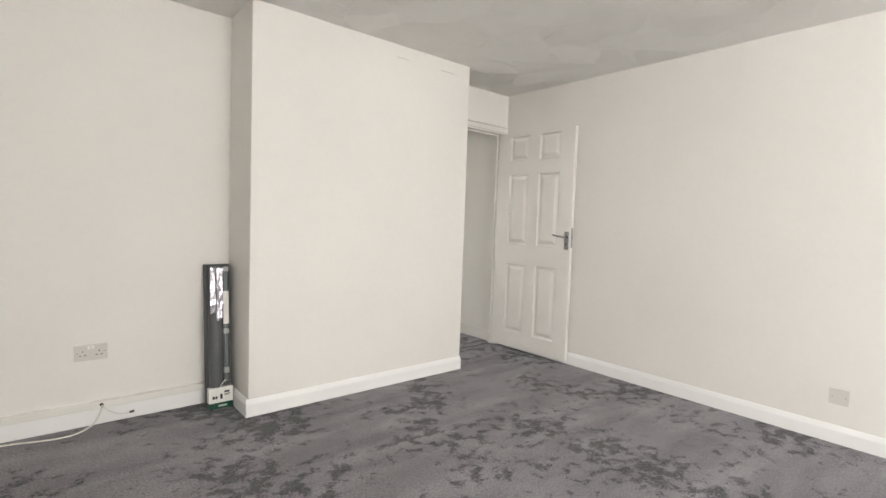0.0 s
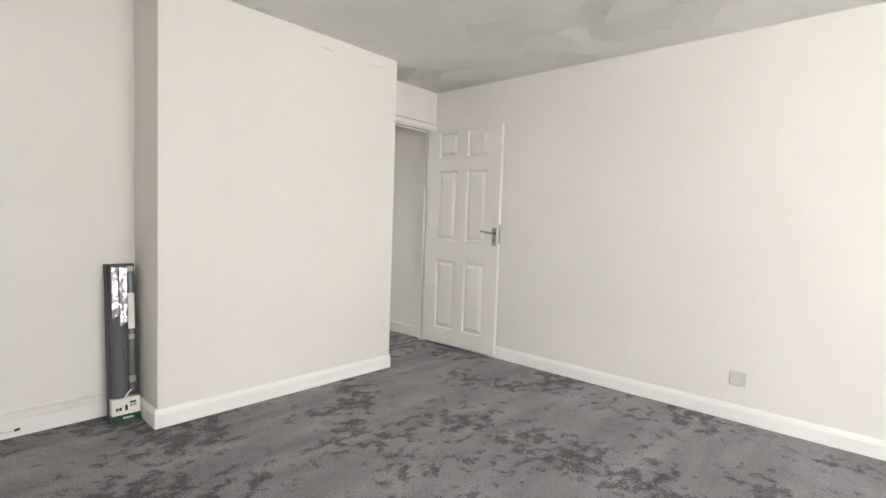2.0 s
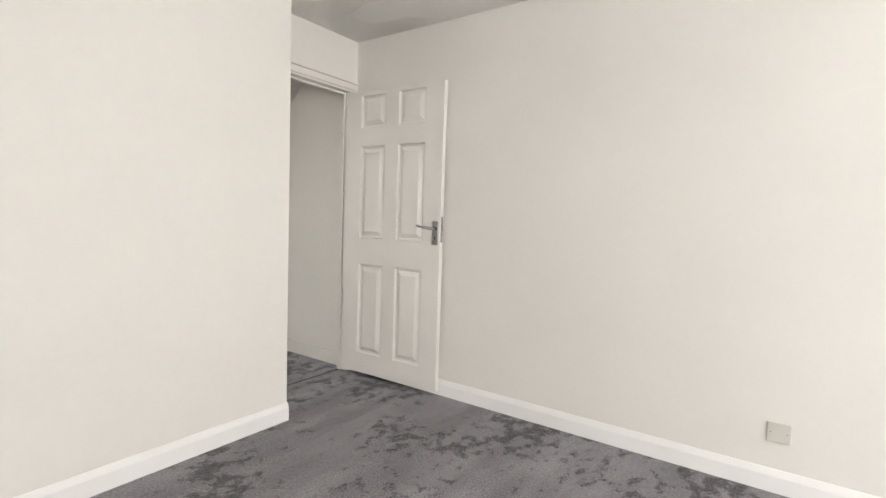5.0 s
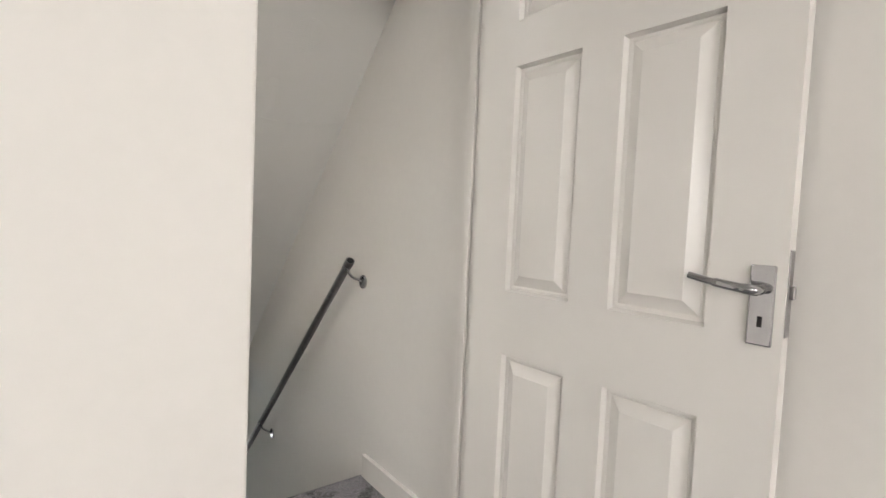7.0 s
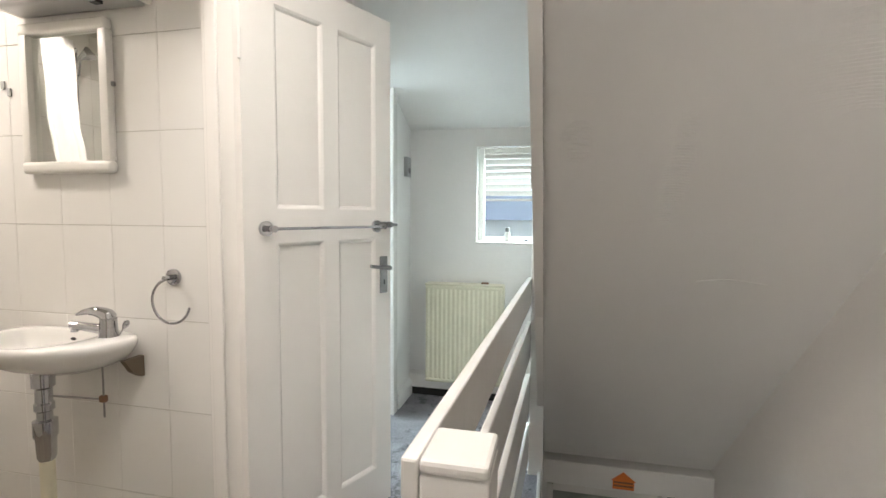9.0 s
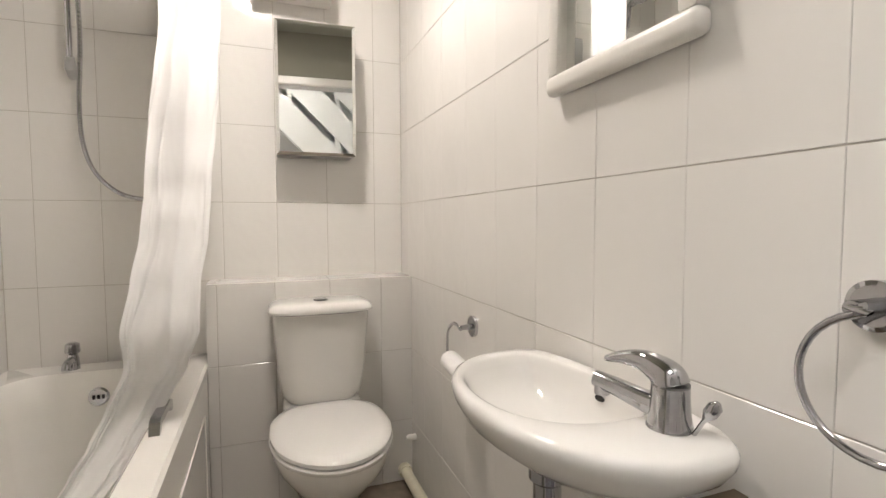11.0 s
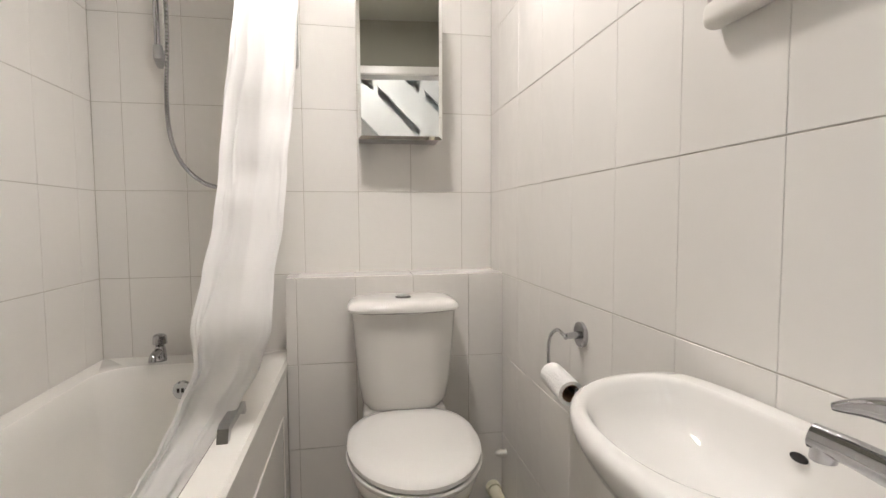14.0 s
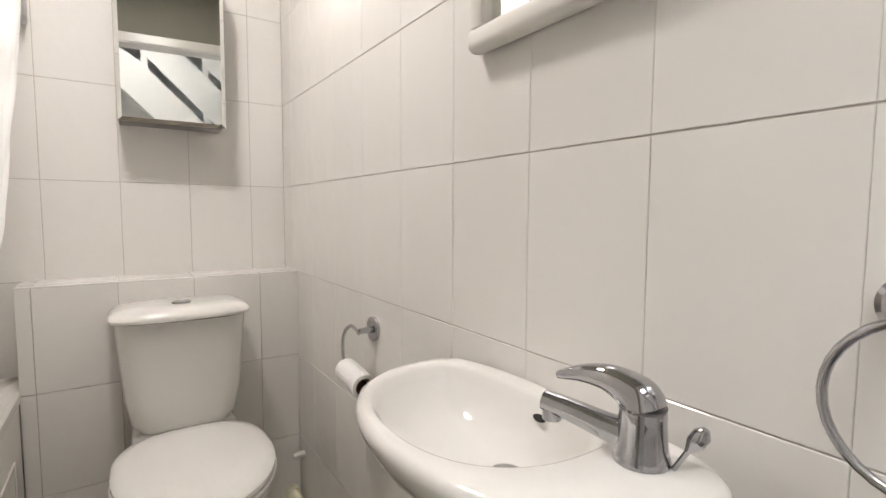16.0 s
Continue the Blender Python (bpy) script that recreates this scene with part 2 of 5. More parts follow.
def box_bm(bm, x0, x1, y0, y1, z0, z1, bevel=0.0, segs=1):
    r = bmesh.ops.create_cube(bm, size=1, matrix=Matrix.Translation(((x0 + x1) / 2, (y0 + y1) / 2, (z0 + z1) / 2)) @ Matrix.Diagonal((x1 - x0, y1 - y0, z1 - z0, 1)))
    if bevel:
        vs = set(r["verts"])
        es = [e for e in bm.edges if e.verts[0] in vs and e.verts[1] in vs]
        bmesh.ops.bevel(bm, geom=es, offset=bevel, segments=segs, affect="EDGES", profile=0.5)
    return bm


def box(x0, x1, y0, y1, z0, z1, bevel=0.0, segs=1):
    return box_bm(bmesh.new(), x0, x1, y0, y1, z0, z1, bevel, segs)


def part(name, bm, material, parent=None, label="", smooth=False):
    me = bpy.data.meshes.new(name)
    bmesh.ops.recalc_face_normals(bm, faces=bm.faces)
    bm.to_mesh(me)
    bm.free()
    me.materials.append(material)
    if smooth:
        me.polygons.foreach_set("use_smooth", [True] * len(me.polygons))
        me.set_sharp_from_angle(angle=radians(38))
    ob = new(name, me)
    if parent is not None:
        ob.parent = parent
        ob.matrix_parent_inverse = parent.matrix_world.inverted() if parent.type != "EMPTY" else Matrix.Identity(4)
    if label:
        ob["label"] = label
    return ob


def structure(name, bm, material, label, category, smooth=False):
    return tagged(part(name, bm, material, None, "", smooth), label, category, kind="structure")



def empty(name, label, category, group=""):
    return tagged(new(name), label, category, group)


def prism(pts, x0, x1):
    """A profile in y and z drawn out along x."""
    bm = bmesh.new()
    a = [bm.verts.new((x0, y, z)) for y, z in pts]
    b = [bm.verts.new((x1, y, z)) for y, z in pts]
    bm.faces.new(a)
    bm.faces.new(b[::-1])
    n = len(pts)
    for i in range(n):
        bm.faces.new((a[i], a[(i + 1) % n], b[(i + 1) % n], b[i]))
    return bm


def loft(rings, cap0=True, cap1=True):
    bm = bmesh.new()
    vs = [[bm.verts.new(p) for p in r] for r in rings]
    n = len(rings[0])
    for a, b in zip(vs, vs[1:]):
        for i in range(n):
            bm.faces.new((a[i], a[(i + 1) % n], b[(i + 1) % n], b[i]))
    if cap0:
        bm.faces.new(vs[0][::-1])
    if cap1:
        bm.faces.new(vs[-1])
    return bm


def oval(cx, cy, z, rx, ry, n=40, power=2.0):
    out = []
    for i in range(n):
        a = 2 * math.pi * i / n
        c, s = math.cos(a), math.sin(a)
        out.append((cx + rx * math.copysign(abs(c) ** (2 / power), c), cy + ry * math.copysign(abs(s) ** (2 / power), s), z))
    return out


def tube_bm(bm, pts, radius, n=12, caps=True):
    """A round bar along a line of points; radius may be one number or one for each point."""
    pts = [Vector(p) for p in pts]
    rad = radius if isinstance(radius, (list, tuple)) else [radius] * len(pts)
    ahead = (pts[1] - pts[0]).normalized()
    side = ahead.orthogonal().normalized()
    rings = []
    for i, p in enumerate(pts):
        d = (pts[min(i + 1, len(pts) - 1)] - pts[max(i - 1, 0)]).normalized()
        side = (side - d * side.dot(d)).normalized()
        up = d.cross(side)
        rings.append([bm.verts.new(p + (side * math.cos(2 * math.pi * k / n) + up * math.sin(2 * math.pi * k / n)) * rad[i]) for k in range(n)])
    for a, b in zip(rings, rings[1:]):
        for k in range(n):
            bm.faces.new((a[k], a[(k + 1) % n], b[(k + 1) % n], b[k]))
    if caps:
        bm.faces.new(rings[0][::-1])
        bm.faces.new(rings[-1])
    return bm


def tube(pts, radius, n=12):
    return tube_bm(bmesh.new(), pts, radius, n)


def curve_pts(pts, steps=8):
    """A smooth line through points."""
    p = [Vector(q) for q in pts]
    out = []
    for i in range(len(p) - 1):
        a, b, c, d = p[max(i - 1, 0)], p[i], p[i + 1], p[min(i + 2, len(p) - 1)]
        for s in range(steps):
            u = s / steps
            out.append(0.5 * (2 * b + (c - a) * u + (2 * a - 5 * b + 4 * c - d) * u * u + (3 * b - 3 * c + d - a) * u ** 3))
    out.append(p[-1])
    return out


def disc(place, axis, radius, thick, n=28, bevel=0.2):
    """A round plate with a softened front edge, standing off along axis from place."""
    p, a = Vector(place), Vector(axis).normalized()
    return tube_bm(bmesh.new(), [p, p + a * thick * (1 - bevel), p + a * thick], [radius, radius, radius * (1 - bevel)], n)


def skirting(name, p0, p1, out, height=0.10, depth=0.016, material=None, label="white painted skirting board"):
    """A board with a chamfered top along the foot of a wall from p0 to p1; out is the way it stands from the wall."""
    p0, p1, o = Vector((*p0, 0)), Vector((*p1, 0)), Vector((*out, 0)) * depth
    prof = [(0, 0), (1, 0), (1, height * 0.72), (0.85, height * 0.80), (0.45, height * 0.96), (0.3, height), (0, height)]
    bm = bmesh.new()
    a = [bm.verts.new(p0 + o * u + Vector((0, 0, z))) for u, z in prof]
    b = [bm.verts.new(p1 + o * u + Vector((0, 0, z))) for u, z in prof]
    n = len(prof)
    bm.faces.new(a)
    bm.faces.new(b[::-1])
    for i in range(n):
        bm.faces.new((a[i], a[(i + 1) % n], b[(i + 1) % n], b[i]))
    return structure(name, bm, material or SKIRT, label, "skirting")

# ---- dimensions ----
CH = 2.37                    # ceiling height
DX0, DX1 = -0.850, -0.062    # bedroom doorway, clear
DW0, DW1 = 0.035, 0.125      # bedroom door wall
SY = -6.2                    # bedroom south wall
LX = -1.69                   # landing wall
WY = 3.45                    # landing window wall
TX, BY0, BY1 = -3.735, 0.24, 1.665  # bathroom
BX = -0.862                  # side of the chimney breast
STY, GO, RI, NST = 0.84, 0.2, 0.198, 13  # stairs
LOW = -RI * NST
LC = 2.42                    # landing ceiling

# ---- structure: bedroom ----
structure("floor_bedroom", box(-4.7, 0.0, SY, 0.088, -0.25, 0.0), CARPET, "dark grey short-pile carpet brushed in pale and dark patches", "floor")
structure("wall_bedroom_east", box(0.0, 0.12, SY, DW1, -0.25, CH), PAINT, "plain cream painted bedroom wall", "wall")
SW0, SW1 = -3.25, -1.25      # south window
WW0, WW1 = -5.9, -4.1        # west window, added and unseen
WNZ0, WNZ1 = 0.88, 2.2
bm = box(-4.82, -4.7, SY, DW1, -0.25, WNZ0)
box_bm(bm, -4.82, -4.7, SY, DW1, WNZ1, CH)
box_bm(bm, -4.82, -4.7, SY, WW0, WNZ0, WNZ1)
box_bm(bm, -4.82, -4.7, WW1, DW1, WNZ0, WNZ1)
structure("wall_bedroom_west", bm, PAINT, "cream painted wall with an unseen bedroom window", "wall")
bm = bmesh.new()
box_bm(bm, -4.7, DX0 - 0.03, DW0, DW1, 0, CH)
box_bm(bm, DX1 + 0.03, 0.0, DW0, DW1, 0, CH)
box_bm(bm, DX0 - 0.03, DX1 + 0.03, DW0, DW1, 2.04, CH)
structure("wall_bedroom_north", bm, PAINT, "cream painted wall with the bedroom doorway", "wall")
structure("wall_chimney_breast", box(-2.515, BX, -0.345, DW0, 0, CH, 0.005, 2), PAINT, "cream painted boxed-out chimney breast", "wall")
bm = box(-4.82, 0.12, SY - 0.14, SY, -0.25, WNZ0)
box_bm(bm, -4.82, 0.12, SY - 0.14, SY, WNZ1, CH)
box_bm(bm, -4.82, SW0, SY - 0.14, SY, WNZ0, WNZ1)
box_bm(bm, SW1, 0.12, SY - 0.14, SY, WNZ0, WNZ1)
structure("wall_bedroom_south", bm, PAINT, "cream painted wall with an unseen bedroom window", "wall")

# ceiling with overlapping fan strokes in the plaster
rng = random.Random(4)
bm = box(-4.82, 0.12, SY - 0.14, DW1, CH, CH + 0.12)
yy = SY + 0.2
while yy < 0.0:
    xx = -4.6 + rng.uniform(0, 0.2)
    while xx < 0.0:
        r = rng.uniform(0.20, 0.38)
        a, tilt = rng.uniform(0, 6.28), rng.uniform(0.005, 0.011)
        n = 26
        low, high = [], []
        cx, cy = xx + rng.uniform(-0.07, 0.07), yy + rng.uniform(-0.07, 0.07)
        half = rng.uniform(0.7, 1.3)
        ring = [(0.02 * r, a + 3.14)] + [(r, a - half + 2 * half * k / (n - 2)) for k in range(n - 1)]
        for rad, t in ring:
            px, py = min(cx + rad * math.cos(t), -0.002), min(cy + rad * math.sin(t), DW0 - 0.002)
            drop = tilt * ((px - cx) * math.cos(a) + (py - cy) * math.sin(a)) / r
            low.append(bm.verts.new((px, py, CH - max(drop, 0.0) * 0.30 - 0.0002)))
            high.append(bm.verts.new((px, py, CH + 0.01)))
        bm.faces.new(low)
        for k in range(n):
            bm.faces.new((low[k], low[(k + 1) % n], high[(k + 1) % n], high[k]))
        xx += rng.uniform(0.22, 0.42)
    yy += 0.25
structure("ceiling_bedroom", bm, FAN, "white bedroom ceiling with overlapping fan strokes in the plaster", "ceiling")

skirting("baseboard_east", (0, SY), (0, DW0), (-1, 0), 0.10, 0.018)
skirting("baseboard_breast_front", (-2.532, -0.345), (BX, -0.345), (0, -1), 0.10, 0.018)
skirting("baseboard_breast_side", (-2.515, -0.345), (-2.515, DW0), (-1, 0), 0.10, 0.018)
skirting("baseboard_alcove", (-4.7, DW0), (-2.533, DW0), (0, -1), 0.13, 0.02)
structure("trim_cable_trunking", box(-4.7, -2.62, DW0 - 0.032, DW0 - 0.001, 0.088, 0.128, 0.004), WHITE, "white plastic cable trunking along the skirting", "trunking")
skirting("baseboard_west", (-4.7, SY), (-4.7, DW0), (1, 0))

# bedroom windows, out of view behind the walk; the west one added as fill


def bedroom_window(name, wide, m):
    """A two-pane casement, built in x and z with the room towards +y, and set at m."""
    w = tagged(new(name), "unseen white framed bedroom window with clear panes", "window", kind="structure")
    for u in (0.0, wide / 2 - 0.03, wide - 0.06):
        part("window_frame", box(u, u + 0.06, -0.10, -0.04, WNZ0, WNZ1, 0.004), WHITE, w)
    for z in (WNZ0, WNZ1 - 0.06):
        part("window_frame", box(0.06, wide - 0.06, -0.098, -0.042, z, z + 0.06, 0.004), WHITE, w)
    for u0, u1 in ((0.06, wide / 2 - 0.03), (wide / 2 + 0.03, wide - 0.06)):
        p = part("pane", box(u0, u1, -0.074, -0.068, WNZ0 + 0.06, WNZ1 - 0.06), GLASS, w)
        p.visible_shadow = False
    part("window_sill", box(-0.05, wide + 0.05, -0.04, 0.14, WNZ0 - 0.03, WNZ0, 0.006), WHITE, w)
    w.matrix_world = m


bedroom_window("window_bedroom_south", SW1 - SW0, pose(SW0, SY, 0))
bedroom_window("window_bedroom_west_added", WW1 - WW0, pose(-4.7, WW1, 0, 0, 0, -90))

# ---- structure: landing and stairs ----
bm = box(LX, 0.0, 0.0895, STY - 0.02, -0.25, 0.0)
box_bm(bm, LX, -0.80, STY - 0.02, WY, -0.25, 0.0)
structure("floor_landing", bm, CARPET, "dark grey mottled carpet on the landing", "floor")
structure("trim_threshold", box(DX0, DX1, 0.0875, 0.0925, -0.02, 0.0025), DARK, "dark joint between the bedroom and landing carpets", "trim")
structure("wall_stair_east", box(0.0, 0.12, DW1, WY + 0.2, LOW - 0.2, 2.6), PAINT, "cream painted stairwell wall carrying the handrail", "wall")
structure("wall_landing_south", box(LX - 0.12, -0.862, DW1, 0.268, 0, 2.6, 0.004), LANDING, "thick white landing wall beside the bedroom door", "wall")
BD0, BD1, BDH = 0.918, 1.65, 2.0
bm = box(LX - 0.12, LX, 0.268, BD0 - 0.03, -0.2, 2.6)
box_bm(bm, LX - 0.12, LX, BD1 + 0.03, 2.36, -0.2, 2.6)
box_bm(bm, LX - 0.12, LX, 3.10, WY, -0.2, 2.6)
box_bm(bm, LX - 0.12, LX, BD0 - 0.03, BD1 + 0.03, BDH + 0.03, 2.6)
box_bm(bm, LX - 0.12, LX, 2.36, 3.10, 2.01, 2.6)
structure("wall_landing_west", bm, LANDING, "white landing wall with the bathroom doorway", "wall")
wx0, wx1, wz0, wz1 = -1.245, -0.845, 1.035, 1.655
bm = box(LX - 0.12, 0.0, WY, WY + 0.2, 0, wz0)
box_bm(bm, LX - 0.12, wx0, WY, WY + 0.2, wz0, wz1)
box_bm(bm, wx1, 0.0, WY, WY + 0.2, wz0, wz1)
box_bm(bm, LX - 0.12, 0.0, WY, WY + 0.2, wz1, 2.6)
structure("wall_landing_north", bm, LANDING, "white landing end wall with a small window", "wall")
bm = prism([(1.40, LC), (2.05, LC), (WY + 0.1, 1.725), (WY + 0.1, 2.6), (1.40, 2.6)], LX - 0.12, 0.0)
# flat ceiling pieces leave a hole for the added rooflight
box_bm(bm, LX - 0.12, 0.0, DW1, 0.50, LC, 2.6)
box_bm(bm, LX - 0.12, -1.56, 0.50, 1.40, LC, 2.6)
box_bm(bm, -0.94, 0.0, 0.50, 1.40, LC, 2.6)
structure("ceiling_landing", bm, LANDING, "white landing ceiling sloping down to the eaves", "ceiling")
# rooflight out of view, added to light the landing from above
added_rooflight = tagged(new("window_rooflight_added"), "added white framed rooflight, out of view in the landing ceiling", "window", kind="structure")
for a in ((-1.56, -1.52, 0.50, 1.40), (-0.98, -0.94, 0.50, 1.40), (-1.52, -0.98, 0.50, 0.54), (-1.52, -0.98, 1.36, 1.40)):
    part("window_frame", box(a[0], a[1], a[2], a[3], 2.54, 2.60, 0.003), WHITE, added_rooflight)
p = part("pane", box(-1.52, -0.98, 0.54, 1.36, 2.565, 2.571), GLASS, added_rooflight)
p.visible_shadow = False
# soffit over the stairs, in a shallow curve at its foot
structure("ceiling_stair_soffit", prism([(0.36, LC + 0.02), (0.44, LC + 0.02), (2.86, 0.12), (2.86, 0.0125), (2.80, 0.0125), (2.768, 0.03), (2.70, 0.108), (2.56, 0.25), (2.42, 0.392), (2.2, 0.615)], -0.776, 0.0), COMBED, "white combed-plaster soffit sloping over the stairs", "ceiling")


def on_soffit(x, y, proud=0.0):
    """A point on the soffit's underside, in plan x and y."""
    k = 1.825 / 1.84
    return Vector((x, y, 2.44 - k * (y - 0.36))) - Vector((0, k, 1.0)).normalized() * proud


rib_rng = random.Random(5)
bm = bmesh.new()
for cx, cy, wide, tall in ((-0.19, 1.305, 0.34, 0.20), (-0.385, 1.12, 0.075, 0.14), (-0.49, 1.50, 0.075, 0.23), (-0.705, 1.435, 0.085, 0.08), (-0.30, 0.90, 0.20, 0.12), (-0.60, 0.80, 0.11, 0.16)):
    n = int(tall / 0.0055)
    for i in range(n):
        v = 2 * (i + 0.5) / n - 1
        half = wide / 2 * (1 - v * v) ** 0.35 * rib_rng.uniform(0.86, 1.0)
        y, bow, sl = cy + tall / 2 * v, 0.012 * wide / 0.3, rib_rng.uniform(-0.002, 0.002)
        pts = [on_soffit(min(cx + half * u, -0.004), y - bow * (1 - u * u) + sl * u, 0.0) for u in (-1, -0.6, -0.2, 0.2, 0.6, 1)]
        tube_bm(bm, pts, [0.0003, 0.0011, 0.0013, 0.0013, 0.0011, 0.0003], 5)
for line in (((-0.449, 1.188), (-0.328, 1.197), (-0.199, 1.192), (-0.099, 1.181), (-0.017, 1.165)), ((-0.371, 1.766), (-0.297, 1.758), (-0.197, 1.771))):
    pts = curve_pts([on_soffit(x, y, 0.0005) for x, y in line], 6)
    m = len(pts) - 1
    tube_bm(bm, pts, [0.0006 + 0.0014 * math.sin(math.pi * i / m) for i in range(m + 1)], 6)
structure("trim_soffit_combing", bm, COMBED, "fine comb ribs and trowel ridges in the soffit plaster", "plaster marks", True)
structure("trim_soffit_screw_hole", tube([on_soffit(-0.745, 1.055, -0.002), on_soffit(-0.745, 1.055, 0.002)], 0.005, 12), DARK, "dark disc for a screw hole in the soffit", "screw")
bm = box(-0.776, -0.001, 2.72, 2.83, -0.105, 0.012, 0.004)
structure("wall_stair_beam", bm, LANDING, "white beam over the foot of the stairs", "wall")
structure("wall_stair_upper", box(-0.776, 0.0, 2.87, 2.91, -0.104, 0.2), LANDING, "white boxing above the stair beam", "wall")
structure("wall_stair_west", box(-0.86, -0.80, STY - 0.02, WY, LOW, -0.25), LANDING, "white wall beside the stairs", "wall")
structure("trim_landing_apron", box(-0.80, -0.782, STY, WY, -0.29, 0.02, 0.004), GLOSS, "white painted apron along the landing edge", "trim")
stairs = tagged(new("stairs"), "straight steep flight of stairs in grey carpet", "stairs", kind="structure")
for i in range(NST):
    y0 = STY + GO * (i - 1)
    part("step", box(-0.78, 0.0, y0 - (0.02 if i else -0.18), y0 + GO, -RI * (i + 1) - 0.2, -RI * i if i else -0.0005, 0.012, 2), CARPET, stairs)
structure("floor_hall", box(-0.9, 0.1, 2.9, WY + 0.2, LOW - 0.2, LOW + 0.001), CARPET, "grey carpet at the foot of the stairs", "floor")
bm = box(-0.86, -0.76, WY, WY + 0.2, LOW, 0.0)
box_bm(bm, -0.06, 0.0, WY, WY + 0.2, LOW, 0.0)
box_bm(bm, -0.76, -0.06, WY, WY + 0.2, LOW + 2.08, 0.0)
structure("wall_front", bm, LANDING, "white wall with the front door", "wall")
structure("baseboard_stair_landing", prism([(DW1 + 0.02, 0), (STY - 0.02, 0), (STY - 0.02, 0.10), (DW1 + 0.02, 0.10)], -0.017, 0.0), GLOSS, "white painted skirting board", "skirting")
for nm, a, b, o in (("baseboard_landing_west", (LX, 3.16), (LX, WY), (1, 0)), ("baseboard_landing_south", (LX, 0.268), (-0.862, 0.268), (0, 1))):
    skirting(nm, a, b, o, 0.11, 0.018)

bm = prism([(WY - 0.018, 0.052), (WY, 0.052), (WY, 0.165), (WY - 0.006, 0.165), (WY - 0.018, 0.145)], LX, -0.86)
structure("baseboard_landing_north", bm, GLOSS, "white skirting board set high above a dark strip", "skirting")
# near-black strip along the wall's foot, below the raised skirting
structure("trim_landing_dark_strip", box(LX, -0.86, WY - 0.010, WY, 0.0, 0.0515), DARK, "dark strip under the landing skirting", "trim")

# ---- bedroom doorway ----
def door_frame(name, label, bits):
    fr = tagged(new(name), label, "door frame", kind="structure")
    for nm, b in bits:
        part(nm, b, GLOSS, fr)
    return fr


door_frame("trim_bedroom_door_frame", "white gloss door lining with moulded architrave", [
    ("lining", box(DX0 - 0.03, DX0, DW0 - 0.004, DW1 - 0.001, 0, 2.01, 0.002)),
    ("lining", box(DX1, DX1 + 0.03, DW0 - 0.004, DW1 + 0.004, 0, 2.01, 0.002)),
    ("head", box(DX0 - 0.03, DX1 + 0.03, DW0 - 0.004, DW1 + 0.004, 2.01, 2.04, 0.002)),
    ("door_stop", box(DX0, DX0 + 0.012, 0.109, 0.123, 0, 2.01, 0.002)),
    ("door_stop", box(DX1 - 0.012, DX1, 0.085, 0.115, 0, 2.01, 0.002)),
    ("door_stop", box(DX0 + 0.012, DX1 - 0.012, 0.085, 0.115, 1.998, 2.01, 0.002)),
    ("architrave", box(DX1 + 0.012, DX1 + 0.055, DW0 - 0.018, DW0 - 0.004, 0, 2.022, 0.004)),
    ("architrave", box(DX0 - 0.012, DX1 + 0.055, DW0 - 0.018, DW0 - 0.004, 2.022, 2.066, 0.004)),
    ("architrave", box(DX0 - 0.012, DX1 + 0.055, DW0 - 0.026, DW0 - 0.004, 2.067, 2.080, 0.003)),
])

keep = structure("trim_strike_plate", box(DX0, DX0 + 0.0025, 0.088, 0.107, 1.083, 1.128, 0.0008), LIGHTGREY, "steel strike plate let into the door lining", "strike plate")
part("latch_slot", box(DX0 + 0.0022, DX0 + 0.0032, 0.094, 0.102, 1.094, 1.117), STEEL, keep)


def recessed_panel(bm, u0, u1, z0, z1, face, out, border=0.044, deep=0.020):
    """A moulded panel let into a door face: sloped border, shallow raised field. face: v of the face; out: +1 or -1."""
    def rect(i, v):
        return [(u0 + i, v, z0 + i), (u1 - i, v, z0 + i), (u1 - i, v, z1 - i), (u0 + i, v, z1 - i)]
    rings = [rect(0, face), rect(0.006, face - out * deep), rect(0.012, face - out * deep), rect(border, face - out * deep * 0.15), rect(border + 0.003, face - out * 0.0012)]
    vs = [[bm.verts.new(p) for p in r] for r in rings]
    for a, b in zip(vs, vs[1:]):
        for k in range(4):
            bm.faces.new((a[k], a[(k + 1) % 4], b[(k + 1) % 4], b[k]))
    bm.faces.new(vs[-1])


def door_leaf_bm(width, z0, z1, thick, us, zs, flat=False):
    """A slab in u (x), v (y) and z whose two faces carry sunk panels on a grid of us by zs."""
    bm = bmesh.new()
    ulist = [0.0] + [u for p in us for u in p] + [width]
    zlist = [z0] + [z for p in zs for z in p] + [z1]
    for face, out in ((0.0, 1), (-thick, -1)):
        for i in range(len(ulist) - 1):
            for j in range(len(zlist) - 1):
                u0, u1, a, b = ulist[i], ulist[i + 1], zlist[j], zlist[j + 1]
                if i % 2 == 1 and j % 2 == 1:
                    continue
                bm.faces.new([bm.verts.new(p) for p in ((u0, face, a), (u1, face, a), (u1, face, b), (u0, face, b))])
    rim = [(0, z0), (width, z0), (width, z1), (0, z1)]
    for k in range(4):
        (u0, a), (u1, b) = rim[k], rim[(k + 1) % 4]
        bm.faces.new([bm.verts.new(p) for p in ((u0, 0, a), (u1, 0, b), (u1, -thick, b), (u0, -thick, a))])
    return bm


